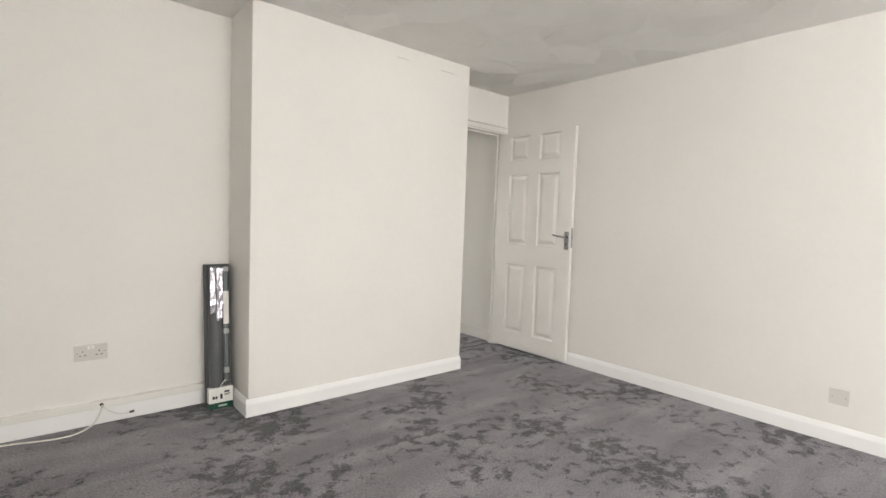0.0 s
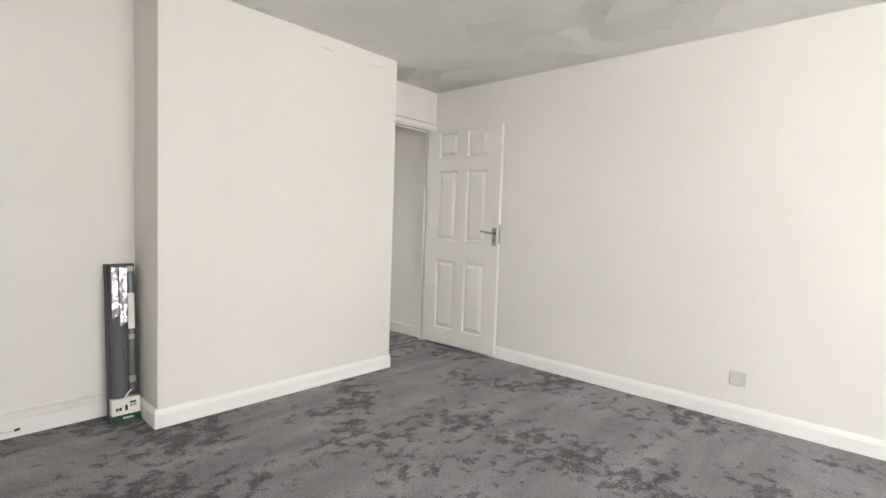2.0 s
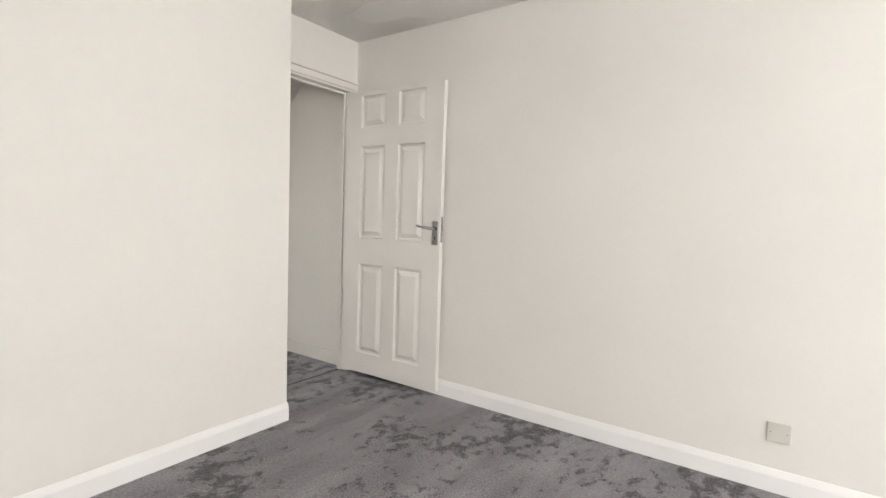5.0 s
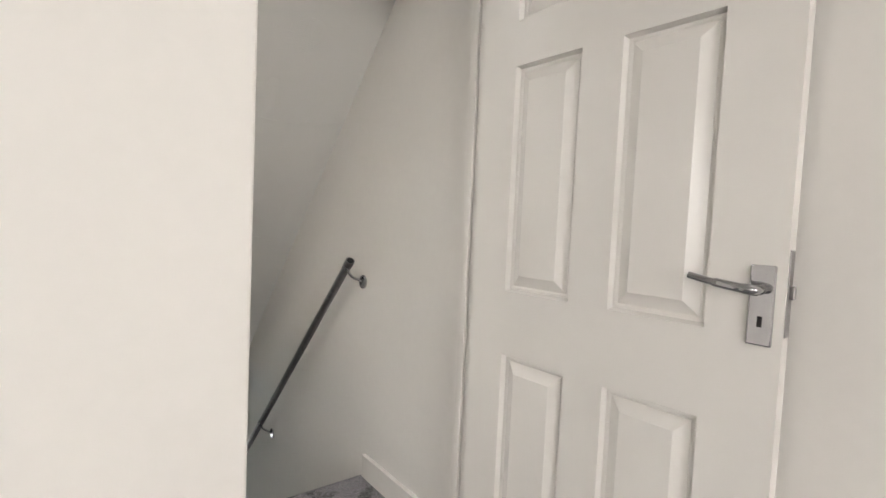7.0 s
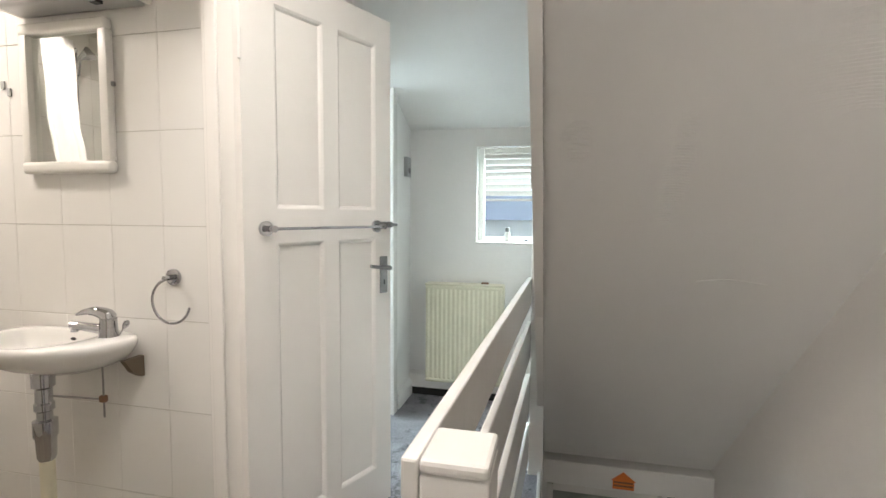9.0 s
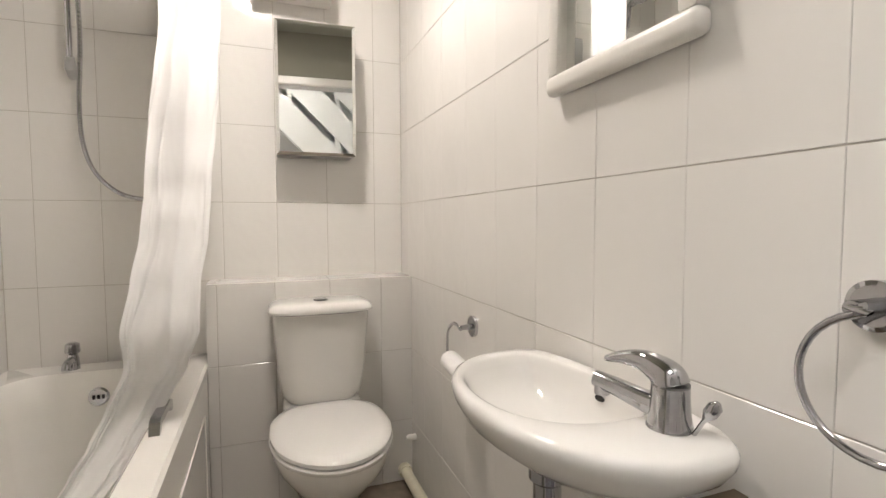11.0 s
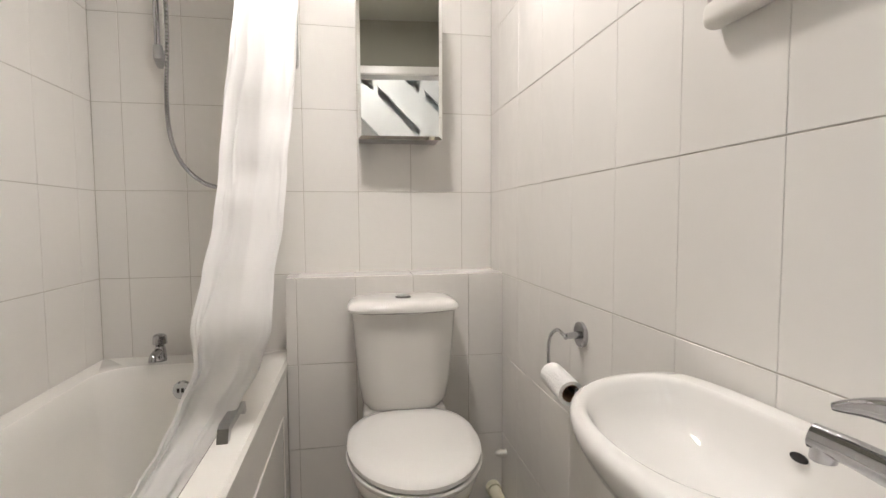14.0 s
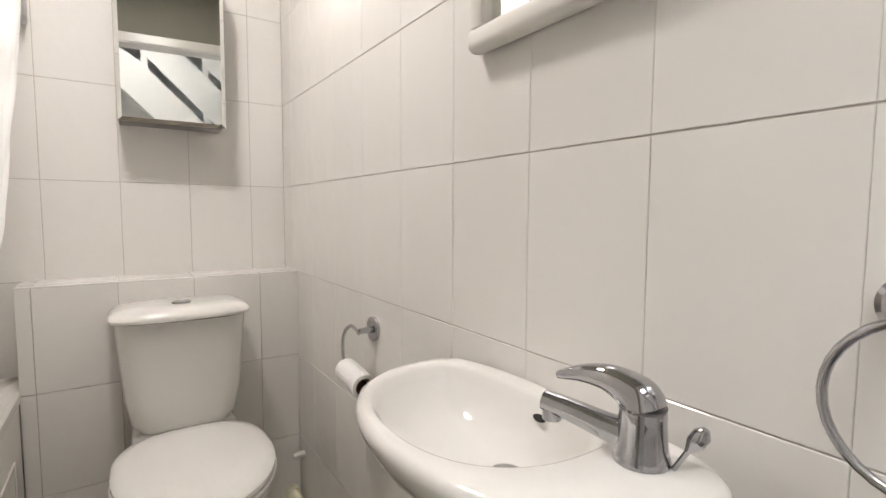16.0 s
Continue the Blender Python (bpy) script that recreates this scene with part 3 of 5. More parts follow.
def panel_part(parent, us, zs, thick, material, flat):
    for face, out in ((0.0, 1), (-thick, -1)):
        for u0, u1 in us:
            for a, b in zs:
                bm = bmesh.new()
                if flat:
                    def rect(i, v):
                        return [(u0 + i, v, a + i), (u1 - i, v, a + i), (u1 - i, v, b - i), (u0 + i, v, b - i)]
                    vs = [[bm.verts.new(p) for p in r] for r in (rect(0, face), rect(0.008, face - out * 0.004), rect(0.014, face - out * 0.011), rect(0.016, face - out * 0.011))]
                    for p, q in zip(vs, vs[1:]):
                        for k in range(4):
                            bm.faces.new((p[k], p[(k + 1) % 4], q[(k + 1) % 4], q[k]))
                    bm.faces.new(vs[-1])
                else:
                    recessed_panel(bm, u0, u1, a, b, face, out)
                part("panel", bm, material, parent)


def lever_handle(parent, u, z, face, out, material, toward=-1):
    """A plate with a lever on one face of a door."""
    d = out
    plate = part("handle_plate", box(u - 0.021, u + 0.021, min(face, face + d * 0.008), max(face, face + d * 0.008), z - 0.085, z + 0.065, 0.003, 2), material, parent, "chrome handle plate")
    part("lever", tube(curve_pts([(u, face + d * 0.006, z + 0.02), (u, face + d * 0.038, z + 0.02), (u + toward * 0.02, face + d * 0.048, z + 0.022), (u + toward * 0.07, face + d * 0.05, z + 0.028), (u + toward * 0.115, face + d * 0.046, z + 0.036)]), [0.009] * 8 + [0.010] * 8 + [0.009] * 8 + [0.007] * 9, 12), material, plate, "chrome lever", True)
    part("keyhole", box(u - 0.004, u + 0.004, face + d * 0.0082 - 0.0006, face + d * 0.0082 + 0.0006, z - 0.05, z - 0.03), DARK, plate)


def bedroom_door():
    d = empty("bedroom_door", "white six-panel door standing open into the bedroom", "door")
    w, th = 0.806, 0.035
    us, zs = [(0.130, 0.345), (0.455, 0.672)], [(0.17, 0.80), (0.985, 1.618), (1.742, 1.962)]
    leaf = part("door_leaf", door_leaf_bm(w, 0.03, 1.992, th, us, zs), GLOSS, d)
    panel_part(leaf, us, zs, th, GLOSS, False)
    lever_handle(d, 0.770, 1.055, -th, -1, CHROME)
    lever_handle(d, 0.770, 1.055, 0.0, 1, CHROME)
    part("latch_plate", box(w - 0.001, w + 0.002, -0.029, -0.006, 0.99, 1.15, 0.0005), STEEL, d, "steel latch plate")
    part("latch", box(w, w + 0.010, -0.023, -0.012, 1.06, 1.085, 0.002), STEEL, d)
    for z in (0.25, 1.0, 1.72):
        part("hinge", tube([(-0.004, 0.004, z - 0.045), (-0.004, 0.004, z + 0.045)], 0.006, 10), STEEL, d)
    # hinge at the doorway's side, the leaf square to the doorway
    d.matrix_world = pose(-0.058, 0.03, 0, 0, 0, -87.6)
    return d


bedroom_door()

# ---- bedroom things ----
def socket_plate(name, label, m, w, h, double):
    """A wall plate in x and z, its face to -y."""
    s = empty(name, label, "socket")
    part("plate", box(-w / 2, w / 2, -0.009, 0, -h / 2, h / 2, 0.003, 2), SOCKET, s)
    if double:
        for cx in (-0.036, 0.036):
            for px, pz, pw, ph in ((0, 0.006, 0.0045, 0.008), (-0.011, -0.015, 0.008, 0.0045), (0.011, -0.015, 0.008, 0.0045)):
                part("pin_hole", box(cx + px - pw / 2, cx + px + pw / 2, -0.0098, -0.0092, pz - ph / 2, pz + ph / 2), DARK, s)
        for cx in (-0.009, 0.009):
            part("switch", box(cx - 0.006, cx + 0.006, -0.0125, -0.009, 0.018, 0.036, 0.001), WHITE, s)
        for cx in (-0.060, 0.060):
            part("screw", disc((cx, -0.0088, 0), (0, -1, 0), 0.003, 0.0012, 10), STEEL, s)
    else:
        for cx in (-0.030, 0.030):
            part("screw", disc((cx, -0.0088, 0), (0, -1, 0), 0.003, 0.0012, 10), STEEL, s)
    s.matrix_world = m
    return s


socket_plate("double_socket", "white plastic double wall socket with switches", pose(-3.226, DW0, 0.400), 0.147, 0.088, True)
socket_plate("blanking_plate", "white square blanking plate on the cream wall", pose(0.0, -2.573, 0.264, 0, 0, -90), 0.088, 0.088, False)

cable = empty("aerial_cable", "loose white aerial cable hanging out of the skirting", "cable")
hole = (-3.182, 0.0, 0.106)
part("cable", tube(curve_pts([hole, (-3.185, -0.020, 0.09), (-3.22, -0.055, 0.035), (-3.30, -0.085, 0.007), (-3.42, -0.085, 0.006), (-3.60, -0.035, 0.006), (-3.85, -0.03, 0.006), (-4.2, -0.08, 0.006)]), 0.0045, 10), CABLE, cable, "", True)
part("cable_branch", tube(curve_pts([hole, (-3.165, -0.018, 0.088), (-3.12, -0.022, 0.055), (-3.075, -0.024, 0.045), (-3.055, -0.02, 0.045)]), 0.003, 8), CABLE, cable, "", True)
part("plug", tube([(-3.057, -0.02, 0.045), (-3.035, -0.018, 0.048)], 0.006, 10), BLACK, cable, "black aerial plug")
part("grommet", disc((-3.182, 0.004, 0.108), (0, -1, 0), 0.009, 0.003, 16), DARK, cable)


def blind_pack():
    """A long see-through pack with a roller blind in it, leaning in the alcove's corner."""
    d = empty("blind_pack", "clear-wrapped grey roller blind pack leaning against the wall", "package")
    w, t, h = 0.135, 0.06, 0.865
    part("box", box(0, w, 0, t, 0, h, 0.004, 2), GREYCARD, d, "dark grey pack")
    part("fabric_roll", tube([(0.048, -0.002, 0.115), (0.048, -0.002, h - 0.012)], 0.036, 20), mat("slate_blind_fabric", (0.11, 0.115, 0.12), 0.5, grain=0.15, scale=150), d, "slate grey rolled blind fabric", True)
    rails = (0.108, 0.020)
    part("head_rail", box(rails[0] - 0.010, rails[0] + 0.012, -0.012, 0.004, 0.15, h - 0.02, 0.003), mat("dull_rail", (0.16, 0.18, 0.18), 0.35, metal=0.5), d, "grey metal rail")
    for z, hh in ((0.20, 0.035), (0.44, 0.03), (0.82, 0.03)):
        part("bracket", box(0.094, 0.124, -0.020, -0.004, z, z + hh, 0.003), LIGHTGREY, d, "pale plastic bracket")
    part("leaflet", box(0.094, 0.126, -0.0165, -0.0125, 0.50, 0.70), WHITE, d, "white folded leaflet")
    part("chain", tube(curve_pts([(0.100, -0.02, 0.16), (0.075, -0.040, 0.145), (0.05, -0.043, 0.11), (0.03, -0.042, 0.095), (0.014, -0.036, 0.12)]), 0.004, 8), WHITE, d, "white bead chain", True)
    # crumpled film catching the light
    bm = bmesh.new()
    rr = random.Random(2)
    for u0, u1, z0, z1 in ((0.012, 0.042, 0.56, 0.845), (0.05, 0.085, 0.52, 0.845)):
        nu, nz = 5, 16
        g = [[bm.verts.new((u0 + (u1 - u0) * i / nu + rr.uniform(-0.002, 0.002), -0.041 - rr.uniform(0, 0.006), z0 + (z1 - z0) * j / nz + (0.03 * i / nu if j == 0 else 0))) for i in range(nu + 1)] for j in range(nz + 1)]
        back = [[bm.verts.new((v.co.x, v.co.y + 0.0012, v.co.z)) for v in row] for row in g]
        for j in range(nz):
            for i in range(nu):
                bm.faces.new((g[j][i], g[j][i + 1], g[j + 1][i + 1], g[j + 1][i]))
                bm.faces.new((back[j][i], back[j + 1][i], back[j + 1][i + 1], back[j][i + 1]))
    part("film", bm, FILM, d, "crumpled shiny clear film", True)
    label = part("label", box(-0.001, w + 0.001, -0.044, -0.002, 0.035, 0.125, 0.002), WHITE, d, "white printed label")
    for k, (u, z, uw, zh) in enumerate(((0.018, 0.060, 0.012, 0.016), (0.034, 0.060, 0.012, 0.016), (0.062, 0.056, 0.012, 0.030), (0.085, 0.092, 0.030, 0.010), (0.085, 0.082, 0.034, 0.003), (0.085, 0.075, 0.028, 0.003))):
        part("print", box(u, u + uw, -0.0452, -0.0442, z, z + zh), INK, label)
    part("green_band", box(-0.0005, w + 0.0005, -0.0445, 0.0, 0.0, 0.034, 0.002), GREEN, d, "dark green printed band")
    part("print", box(0.05, 0.10, -0.0457, -0.0447, 0.012, 0.022), mat("pale_print", (0.5, 0.6, 0.5), 0.5), d)
    d.matrix_world = pose(-2.672, -0.100, 0.002, -4.2, 0, 0)
    return d


blind_pack()
for x0, x1, z in ((-1.54, -1.44, 2.282), (-1.15, -1.02, 2.279), (-1.00, -0.985, 2.275)):
    structure("trim_paint_scuff", box(x0, x1, -0.3458, -0.3440, z, z + 0.003), GROUT, "thin grey scuff in the wall paint", "scuff")

# ---- landing things ----
def balustrade():
    b = empty("balustrade", "white gloss landing balustrade of horizontal boards", "balustrade")
    newel = part("newel_post", box(-0.897, -0.814, 0.872, 0.967, 0, 0.915, 0.004, 2), GLOSS, b)
    part("newel_cap", box(-0.8975, -0.8135, 0.8715, 0.9675, 0.9155, 0.934, 0.006, 2), GLOSS, newel)
    # wide boards nailed to the landing side of the newel, running a little askew to the stairs
    for z0, z1 in ((0.806, 0.933), (0.562, 0.728), (0.312, 0.478), (0.075, 0.242)):
        bm = box(-0.0225, 0.0, 0.0, 1.725, z0, z1, 0.004, 2)
        bmesh.ops.transform(bm, matrix=pose(-0.8985, 0.874, 0, 0, 0, -1.8), verts=bm.verts)
        part("board", bm, GLOSS, b)
    part("end_post", box(-0.848, -0.777, 2.58, 2.69, -0.29, 1.435, 0.006, 2), GLOSS, b)
    part("low_wall", box(-0.842, -0.779, 2.69, WY, -0.02, 1.40, 0.004), GLOSS, b)
    return b


balustrade()


def stair_screen():
    """Diagonal boards between stiles, closing the space over the soffit towards the landing."""
    s = empty("stair_screen", "white gloss screen of diagonal boards above the stair soffit", "screen")
    x0, x1 = -0.802, -0.7765
    def z_low(y):
        return 2.83 - y
    stiles = [0.50, 1.02, 1.45, 1.88, 2.31]
    top = lambda y: LC if y < 2.05 else LC - (y - 2.05) * 0.463
    for a, b in zip(stiles, stiles[1:]):
        for k in range(7):
            lo, hi = (-0.05 if k == 0 else 0.40 * k - 0.02), 0.40 * k + 0.30
            pts = [(a + 0.045, z_low(a + 0.045) + lo), (b, z_low(b) + lo), (b, z_low(b) + hi), (a + 0.045, z_low(a + 0.045) + hi)]
            if pts[1][1] > top(b) - 0.03:
                continue
            cut = [(y, min(z, top(y))) for y, z in pts]
            if cut[3][1] - cut[0][1] < 0.02:
                continue
            part("board", prism(cut, x0, x1), GLOSS, s)
    for y in stiles:
        part("stile", prism([(y, z_low(y) - 0.0515), (y + 0.045, z_low(y + 0.045) - 0.0515), (y + 0.045, top(y + 0.045)), (y, top(y))], x0 - 0.0015, x1), GLOSS, s)
    return s


stair_screen()


def handrail():
    h = empty("stair_handrail", "dark metal tube handrail on chrome wall brackets", "handrail")
    d = Vector((0, 1.215, -1.199)).normalized()
    p0 = Vector((-0.062, 0.925, 0.972))
    part("rail", tube([p0, p0 + d * 3.1], 0.019, 20), STEEL, h, "dark steel tube", True)
    part("end_cap", tube([p0 - d * 0.012, p0 + d * 0.02], 0.0215, 20), STEEL, h, "dark end cap", True)
    part("end_plug", tube([p0 - d * 0.0135, p0 - d * 0.011], 0.016, 16), BLACK, h)
    for s in (0.02, 1.68, 2.9):
        c = p0 + d * s
        br = part("bracket", tube(curve_pts([c + Vector((0.0, 0, -0.018)), c + Vector((0.012, -0.004, -0.045)), c + Vector((0.035, -0.01, -0.062)), (0.0, c.y - 0.042, c.z - 0.074)]), 0.006, 10), CHROME, h, "", True)
        part("rosette", disc((0.0, c.y - 0.042, c.z - 0.074), (-1, 0, 0), 0.032, 0.008, 24), CHROME, br)
        part("joint", tube([c - d * 0.02, c + d * 0.02], 0.0205, 20), CHROME, h, "", True)
    return h


handrail()


def radiator():
    r = empty("radiator", "cream ridged panel radiator with stained top under the window", "radiator")
    x0, x1, z0, z1, yf, yb = -1.555, -1.055, 0.13, 0.765, 3.345, 3.40
    n = 17
    prof = []
    for i in range(n * 6 + 1):
        u = i / (n * 6)
        wv = 0.5 + 0.5 * math.cos(2 * math.pi * u * n)
        prof.append((x0 + (x1 - x0) * u, yf + 0.006 * wv))
    prof += [(x1, yb), (x0, yb)]
    part("panel", loft([[(x, y, z) for x, y in prof] for z in (z0 + 0.02, z1 - 0.02)]), CREAM, r, "", True)
    for z in (z0, z1 - 0.022):
        part("seam", box(x0, x1, yf - 0.003, yb, z, z + 0.022, 0.006, 2), CREAM, r)
    part("top_grille", box(x0 - 0.004, x1 + 0.004, yf - 0.006, WY - 0.012, z1, z1 + 0.012, 0.004), CREAM, r)
    part("end_cover", box(x1, x1 + 0.006, yf + 0.005, WY - 0.015, z0 + 0.01, z1, 0.002), CREAM, r)
    for x in (x0 + 0.1, x1 - 0.1):
        part("wall_bracket", box(x - 0.015, x + 0.015, yb, WY, 0.3, 0.6), STEEL, r)
    part("pipe", tube([(x1 + 0.02, 3.39, 0.0), (x1 + 0.02, 3.39, 0.13), (x1 - 0.01, 3.39, 0.16)], 0.0075, 10), CREAM, r)
    part("dirt_crumb", box(-1.20, -1.15, 3.385, 3.42, z1 + 0.012, z1 + 0.022, 0.004), CARD, r, "brown flake of dirt")
    return r


radiator()
structure("trim_wall_socket_trunking", box(-0.965, -0.845, WY - 0.040, WY - 0.001, 0.205, 0.300, 0.006, 2), WHITE, "white surface-mounted box low on the landing wall", "wall box")


def landing_window():
    w = tagged(new("window_landing"), "small white window with a half-lowered slatted blind", "window", kind="structure")
    y0, y1 = WY + 0.07, WY + 0.13
    f = 0.04
    for u in (wx0, wx1 - f):
        part("window_frame", box(u, u + f, y0, y1, wz0, wz1, 0.005, 2), WHITE, w)
    for z in (wz0, wz1 - f):
        part("window_frame", box(wx0 + f, wx1 - f, y0 + 0.001, y1 - 0.001, z, z + f, 0.005, 2), WHITE, w)
    p = part("pane", box(wx0 + f, wx1 - f, y0 + 0.028, y0 + 0.034, wz0 + f, wz1 - f), GLASS, w)
    p.visible_shadow = False
    part("window_sill", box(wx0 - 0.0, wx1 + 0.0, WY - 0.012, y0, wz0, wz0 + 0.012, 0.004), WHITE, w)
    part("window_handle", box(-0.935, -0.915, y0 - 0.03, y0, wz0 + 0.015, wz0 + 0.03, 0.004), STEEL, w)
    return w


landing_window()
blind = empty("window_blind", "white horizontal slatted blind half lowered over the pane", "blind")
part("head_rail", box(wx0 + 0.045, wx1 - 0.045, WY + 0.022, WY + 0.055, wz1 - 0.075, wz1 - 0.046, 0.003), WHITE, blind)
for i in range(6):
    z = wz1 - 0.095 - i * 0.040
    bm = box(wx0 + 0.048, wx1 - 0.048, -0.0012, 0.0012, -0.018, 0.018)
    bmesh.ops.transform(bm, matrix=pose(0, WY + 0.04, z, 28, 0, 0), verts=bm.verts)
    part("slat", bm, WHITE, blind)
part("bottom_rail", box(wx0 + 0.048, wx1 - 0.048, WY + 0.033, WY + 0.047, wz1 - 0.345, wz1 - 0.330, 0.003), WHITE, blind)
for x in (wx0 + 0.10, wx1 - 0.10):
    part("cord", tube([(x, WY + 0.040, wz1 - 0.05), (x, WY + 0.040, wz1 - 0.335)], 0.001, 6), WHITE, blind)
tub = empty("sill_bottle", "small white bottle with a dark lid on the sill", "bottle")
part("bottle", tube([(-1.045, WY + 0.03, wz0 + 0.012), (-1.045, WY + 0.03, wz0 + 0.07), (-1.045, WY + 0.03, wz0 + 0.078)], [0.018, 0.018, 0.014], 16), WHITE, tub, "", True)
part("lid", tube([(-1.045, WY + 0.03, wz0 + 0.078), (-1.045, WY + 0.03, wz0 + 0.105)], 0.015, 16), STEEL, tub, "dark grey lid", True)

structure("backdrop", box(-9, 7, 9.0, 9.05, -4, 9), SKYGLOW, "bright overcast daylight outside", "backdrop")
ngh = tagged(new("neighbour_house"), "pale blue-grey house roof across the way", "house")
part("wall", box(-2.6, 1.2, 7.5, 8.6, -3, 1.15), mat("far_render", (0.75, 0.78, 0.80), 0.8), ngh)
part("roof", prism([(7.2, 1.15), (8.9, 1.15), (8.05, 1.55)], -2.8, -0.9), mat("far_slate", (0.42, 0.50, 0.60), 0.7), ngh)

therm = empty("thermostat", "small grey wall thermostat beside the landing window", "thermostat")
part("body", box(LX, LX + 0.025, 3.30, 3.38, 1.46, 1.585, 0.004, 2), LIGHTGREY, therm)
part("dial", disc((LX + 0.025, 3.34, 1.50), (1, 0, 0), 0.018, 0.008, 18), STEEL, therm)

door_frame("trim_side_door_frame", "white gloss frame of the second landing door", [
    ("architrave", box(LX, LX + 0.016, 3.06, 3.13, 0, 2.03, 0.004)),
    ("architrave", box(LX, LX + 0.016, 2.33, 2.40, 0, 2.03, 0.004)),
    ("architrave", box(LX, LX + 0.016, 2.33, 3.13, 2.03, 2.09, 0.004)),
    ("lining", box(LX - 0.12, LX, 3.07, 3.10, 0, 2.01)),
    ("lining", box(LX - 0.12, LX, 2.36, 2.39, 0, 2.01)),
])
sd = empty("side_door", "plain white door folded back into the side room", "door")
part("door_leaf", box(LX - 0.80, LX - 0.122, 2.352, 2.387, 0.01, 2.005, 0.003), GLOSS, sd)
part("door_knob", tube([(LX - 0.74, 2.387, 1.0), (LX - 0.74, 2.42, 1.0), (LX - 0.74, 2.44, 1.0)], [0.01, 0.01, 0.024], 14), CHROME, sd, "", True)
# side room beyond the second doorway, with its own window
structure("floor_side_room", box(-3.6, LX - 0.0005, 1.77, WY, -0.2, -0.001), CARPET, "grey carpet in the side room", "floor")
structure("ceiling_side_room", box(-3.75, LX - 0.12, 1.77, WY, CH, CH + 0.1), CEIL, "white side room ceiling", "ceiling")
structure("wall_side_room_north", box(-3.75, LX - 0.12, WY, WY + 0.2, 0, CH), LANDING, "white side room wall", "wall")
bm = box(-3.75, -3.6, 1.77, WY, 0, 0.9)
box_bm(bm, -3.75, -3.6, 1.77, WY, 2.1, CH)
box_bm(bm, -3.75, -3.6, 1.77, 2.1, 0.9, 2.1)
box_bm(bm, -3.75, -3.6, 3.34, WY, 0.9, 2.1)
structure("wall_side_room_west", bm, LANDING, "white side room wall with a window", "wall")


def front_door():
    d = empty("front_door", "grey-green front door with one lit glass pane", "door")
    y0, y1 = WY + 0.02, WY + 0.065
    x0, x1, z1 = -0.72, -0.09, LOW + 2.02
    px0, px1, pz0, pz1 = -0.562, -0.272, -1.19, -0.84
    for a in ((x0, px0, LOW + 0.005, z1), (px1, x1, LOW + 0.005, z1), (px0, px1, LOW + 0.005, pz0), (px0, px1, pz1, z1)):
        part("door_rail", box(a[0], a[1], y0, y1, a[2], a[3]), DULLDOOR, d)
    part("moulding", box(x0 + 0.05, x1 - 0.05, y0 - 0.006, y0, z1 - 0.10, z1 - 0.075, 0.002), DULLDOOR, d)
    p = part("pane", box(px0, px1, y0 + 0.02, y0 + 0.026, pz0, pz1), FROST, d)
    p.visible_shadow = False
    for u in (x0 + 0.05, x1 - 0.075):
        part("moulding", box(u, u + 0.025, y0 - 0.006, y0, LOW + 0.1, z1 - 0.10, 0.002), DULLDOOR, d)
    return d


front_door()
door_frame("trim_front_door_frame", "painted frame of the front door", [
    ("jamb", box(-0.76, -0.72, WY - 0.01, WY + 0.09, LOW, LOW + 2.06, 0.003)),
    ("jamb", box(-0.09, -0.06, WY - 0.01, WY + 0.09, LOW, LOW + 2.06, 0.003)),
    ("head", box(-0.72, -0.09, WY - 0.01, WY + 0.09, LOW + 2.02, LOW + 2.08, 0.003)),
])
closer = empty("door_closer", "small grey box fixed under the stair beam", "door closer")
part("body", box(-0.155, -0.045, 2.725, 2.82, -0.20, -0.106, 0.006, 2), DULLDOOR, closer)
part("bracket", box(-0.19, -0.162, 2.73, 2.79, -0.135, -0.106, 0.002), BLACK, closer)

sign = empty("arrow_sticker", "orange arrow-shaped sticker on the white beam", "sticker")
bm = bmesh.new()
out = [(-0.454, -0.050), (-0.400, -0.006), (-0.344, -0.050), (-0.350, -0.053), (-0.350, -0.093), (-0.448, -0.093), (-0.448, -0.053)]
f0 = [bm.verts.new((x, 2.718, z)) for x, z in out]
f1 = [bm.verts.new((x, 2.7196, z)) for x, z in out]
bm.faces.new(f0)
bm.faces.new(f1[::-1])
for k in range(len(out)):
    bm.faces.new((f0[k], f0[(k + 1) % 7], f1[(k + 1) % 7], f1[k]))
part("sticker", bm, ORANGE, sign)
for z in (-0.062, -0.079):
    part("bar", box(-0.443, -0.356, 2.7165, 2.7179, z, z + 0.007), CARD, sign)

# ---- structure: bathroom ----
T = 0.0035
bath_west = structure("wall_bathroom_west", box(TX - 0.1, TX - T + 0.002, BY0 - 0.08, BY1 + 0.1, 0, CH), GROUT, "white tiled wall behind the toilet", "wall")
bath_north = structure("wall_bathroom_north", box(TX - T + 0.002, LX - 0.12, BY1 + T - 0.002, BY1 + 0.1, 0, CH), GROUT, "white tiled wall behind the basin", "wall")
bath_south = structure("wall_bathroom_south", box(TX - T + 0.002, LX - 0.12, DW1, BY0 - T + 0.002, 0, CH), GROUT, "white tiled wall beside the bath", "wall")
structure("floor_bathroom", box(TX - T + 0.002, LX - 0.001, BY0 - T + 0.002, BY1 + T - 0.002, -0.2, 0.001), VINYL, "worn brown vinyl bathroom floor", "floor")
# ceiling and door wall in even olive tones, darker than the tiles
structure("ceiling_bathroom", box(TX - 0.1, LX - 0.12, BY0 - 0.08, BY1 + 0.1, CH, CH + 0.1), SAGE, "pale olive bathroom ceiling", "ceiling")
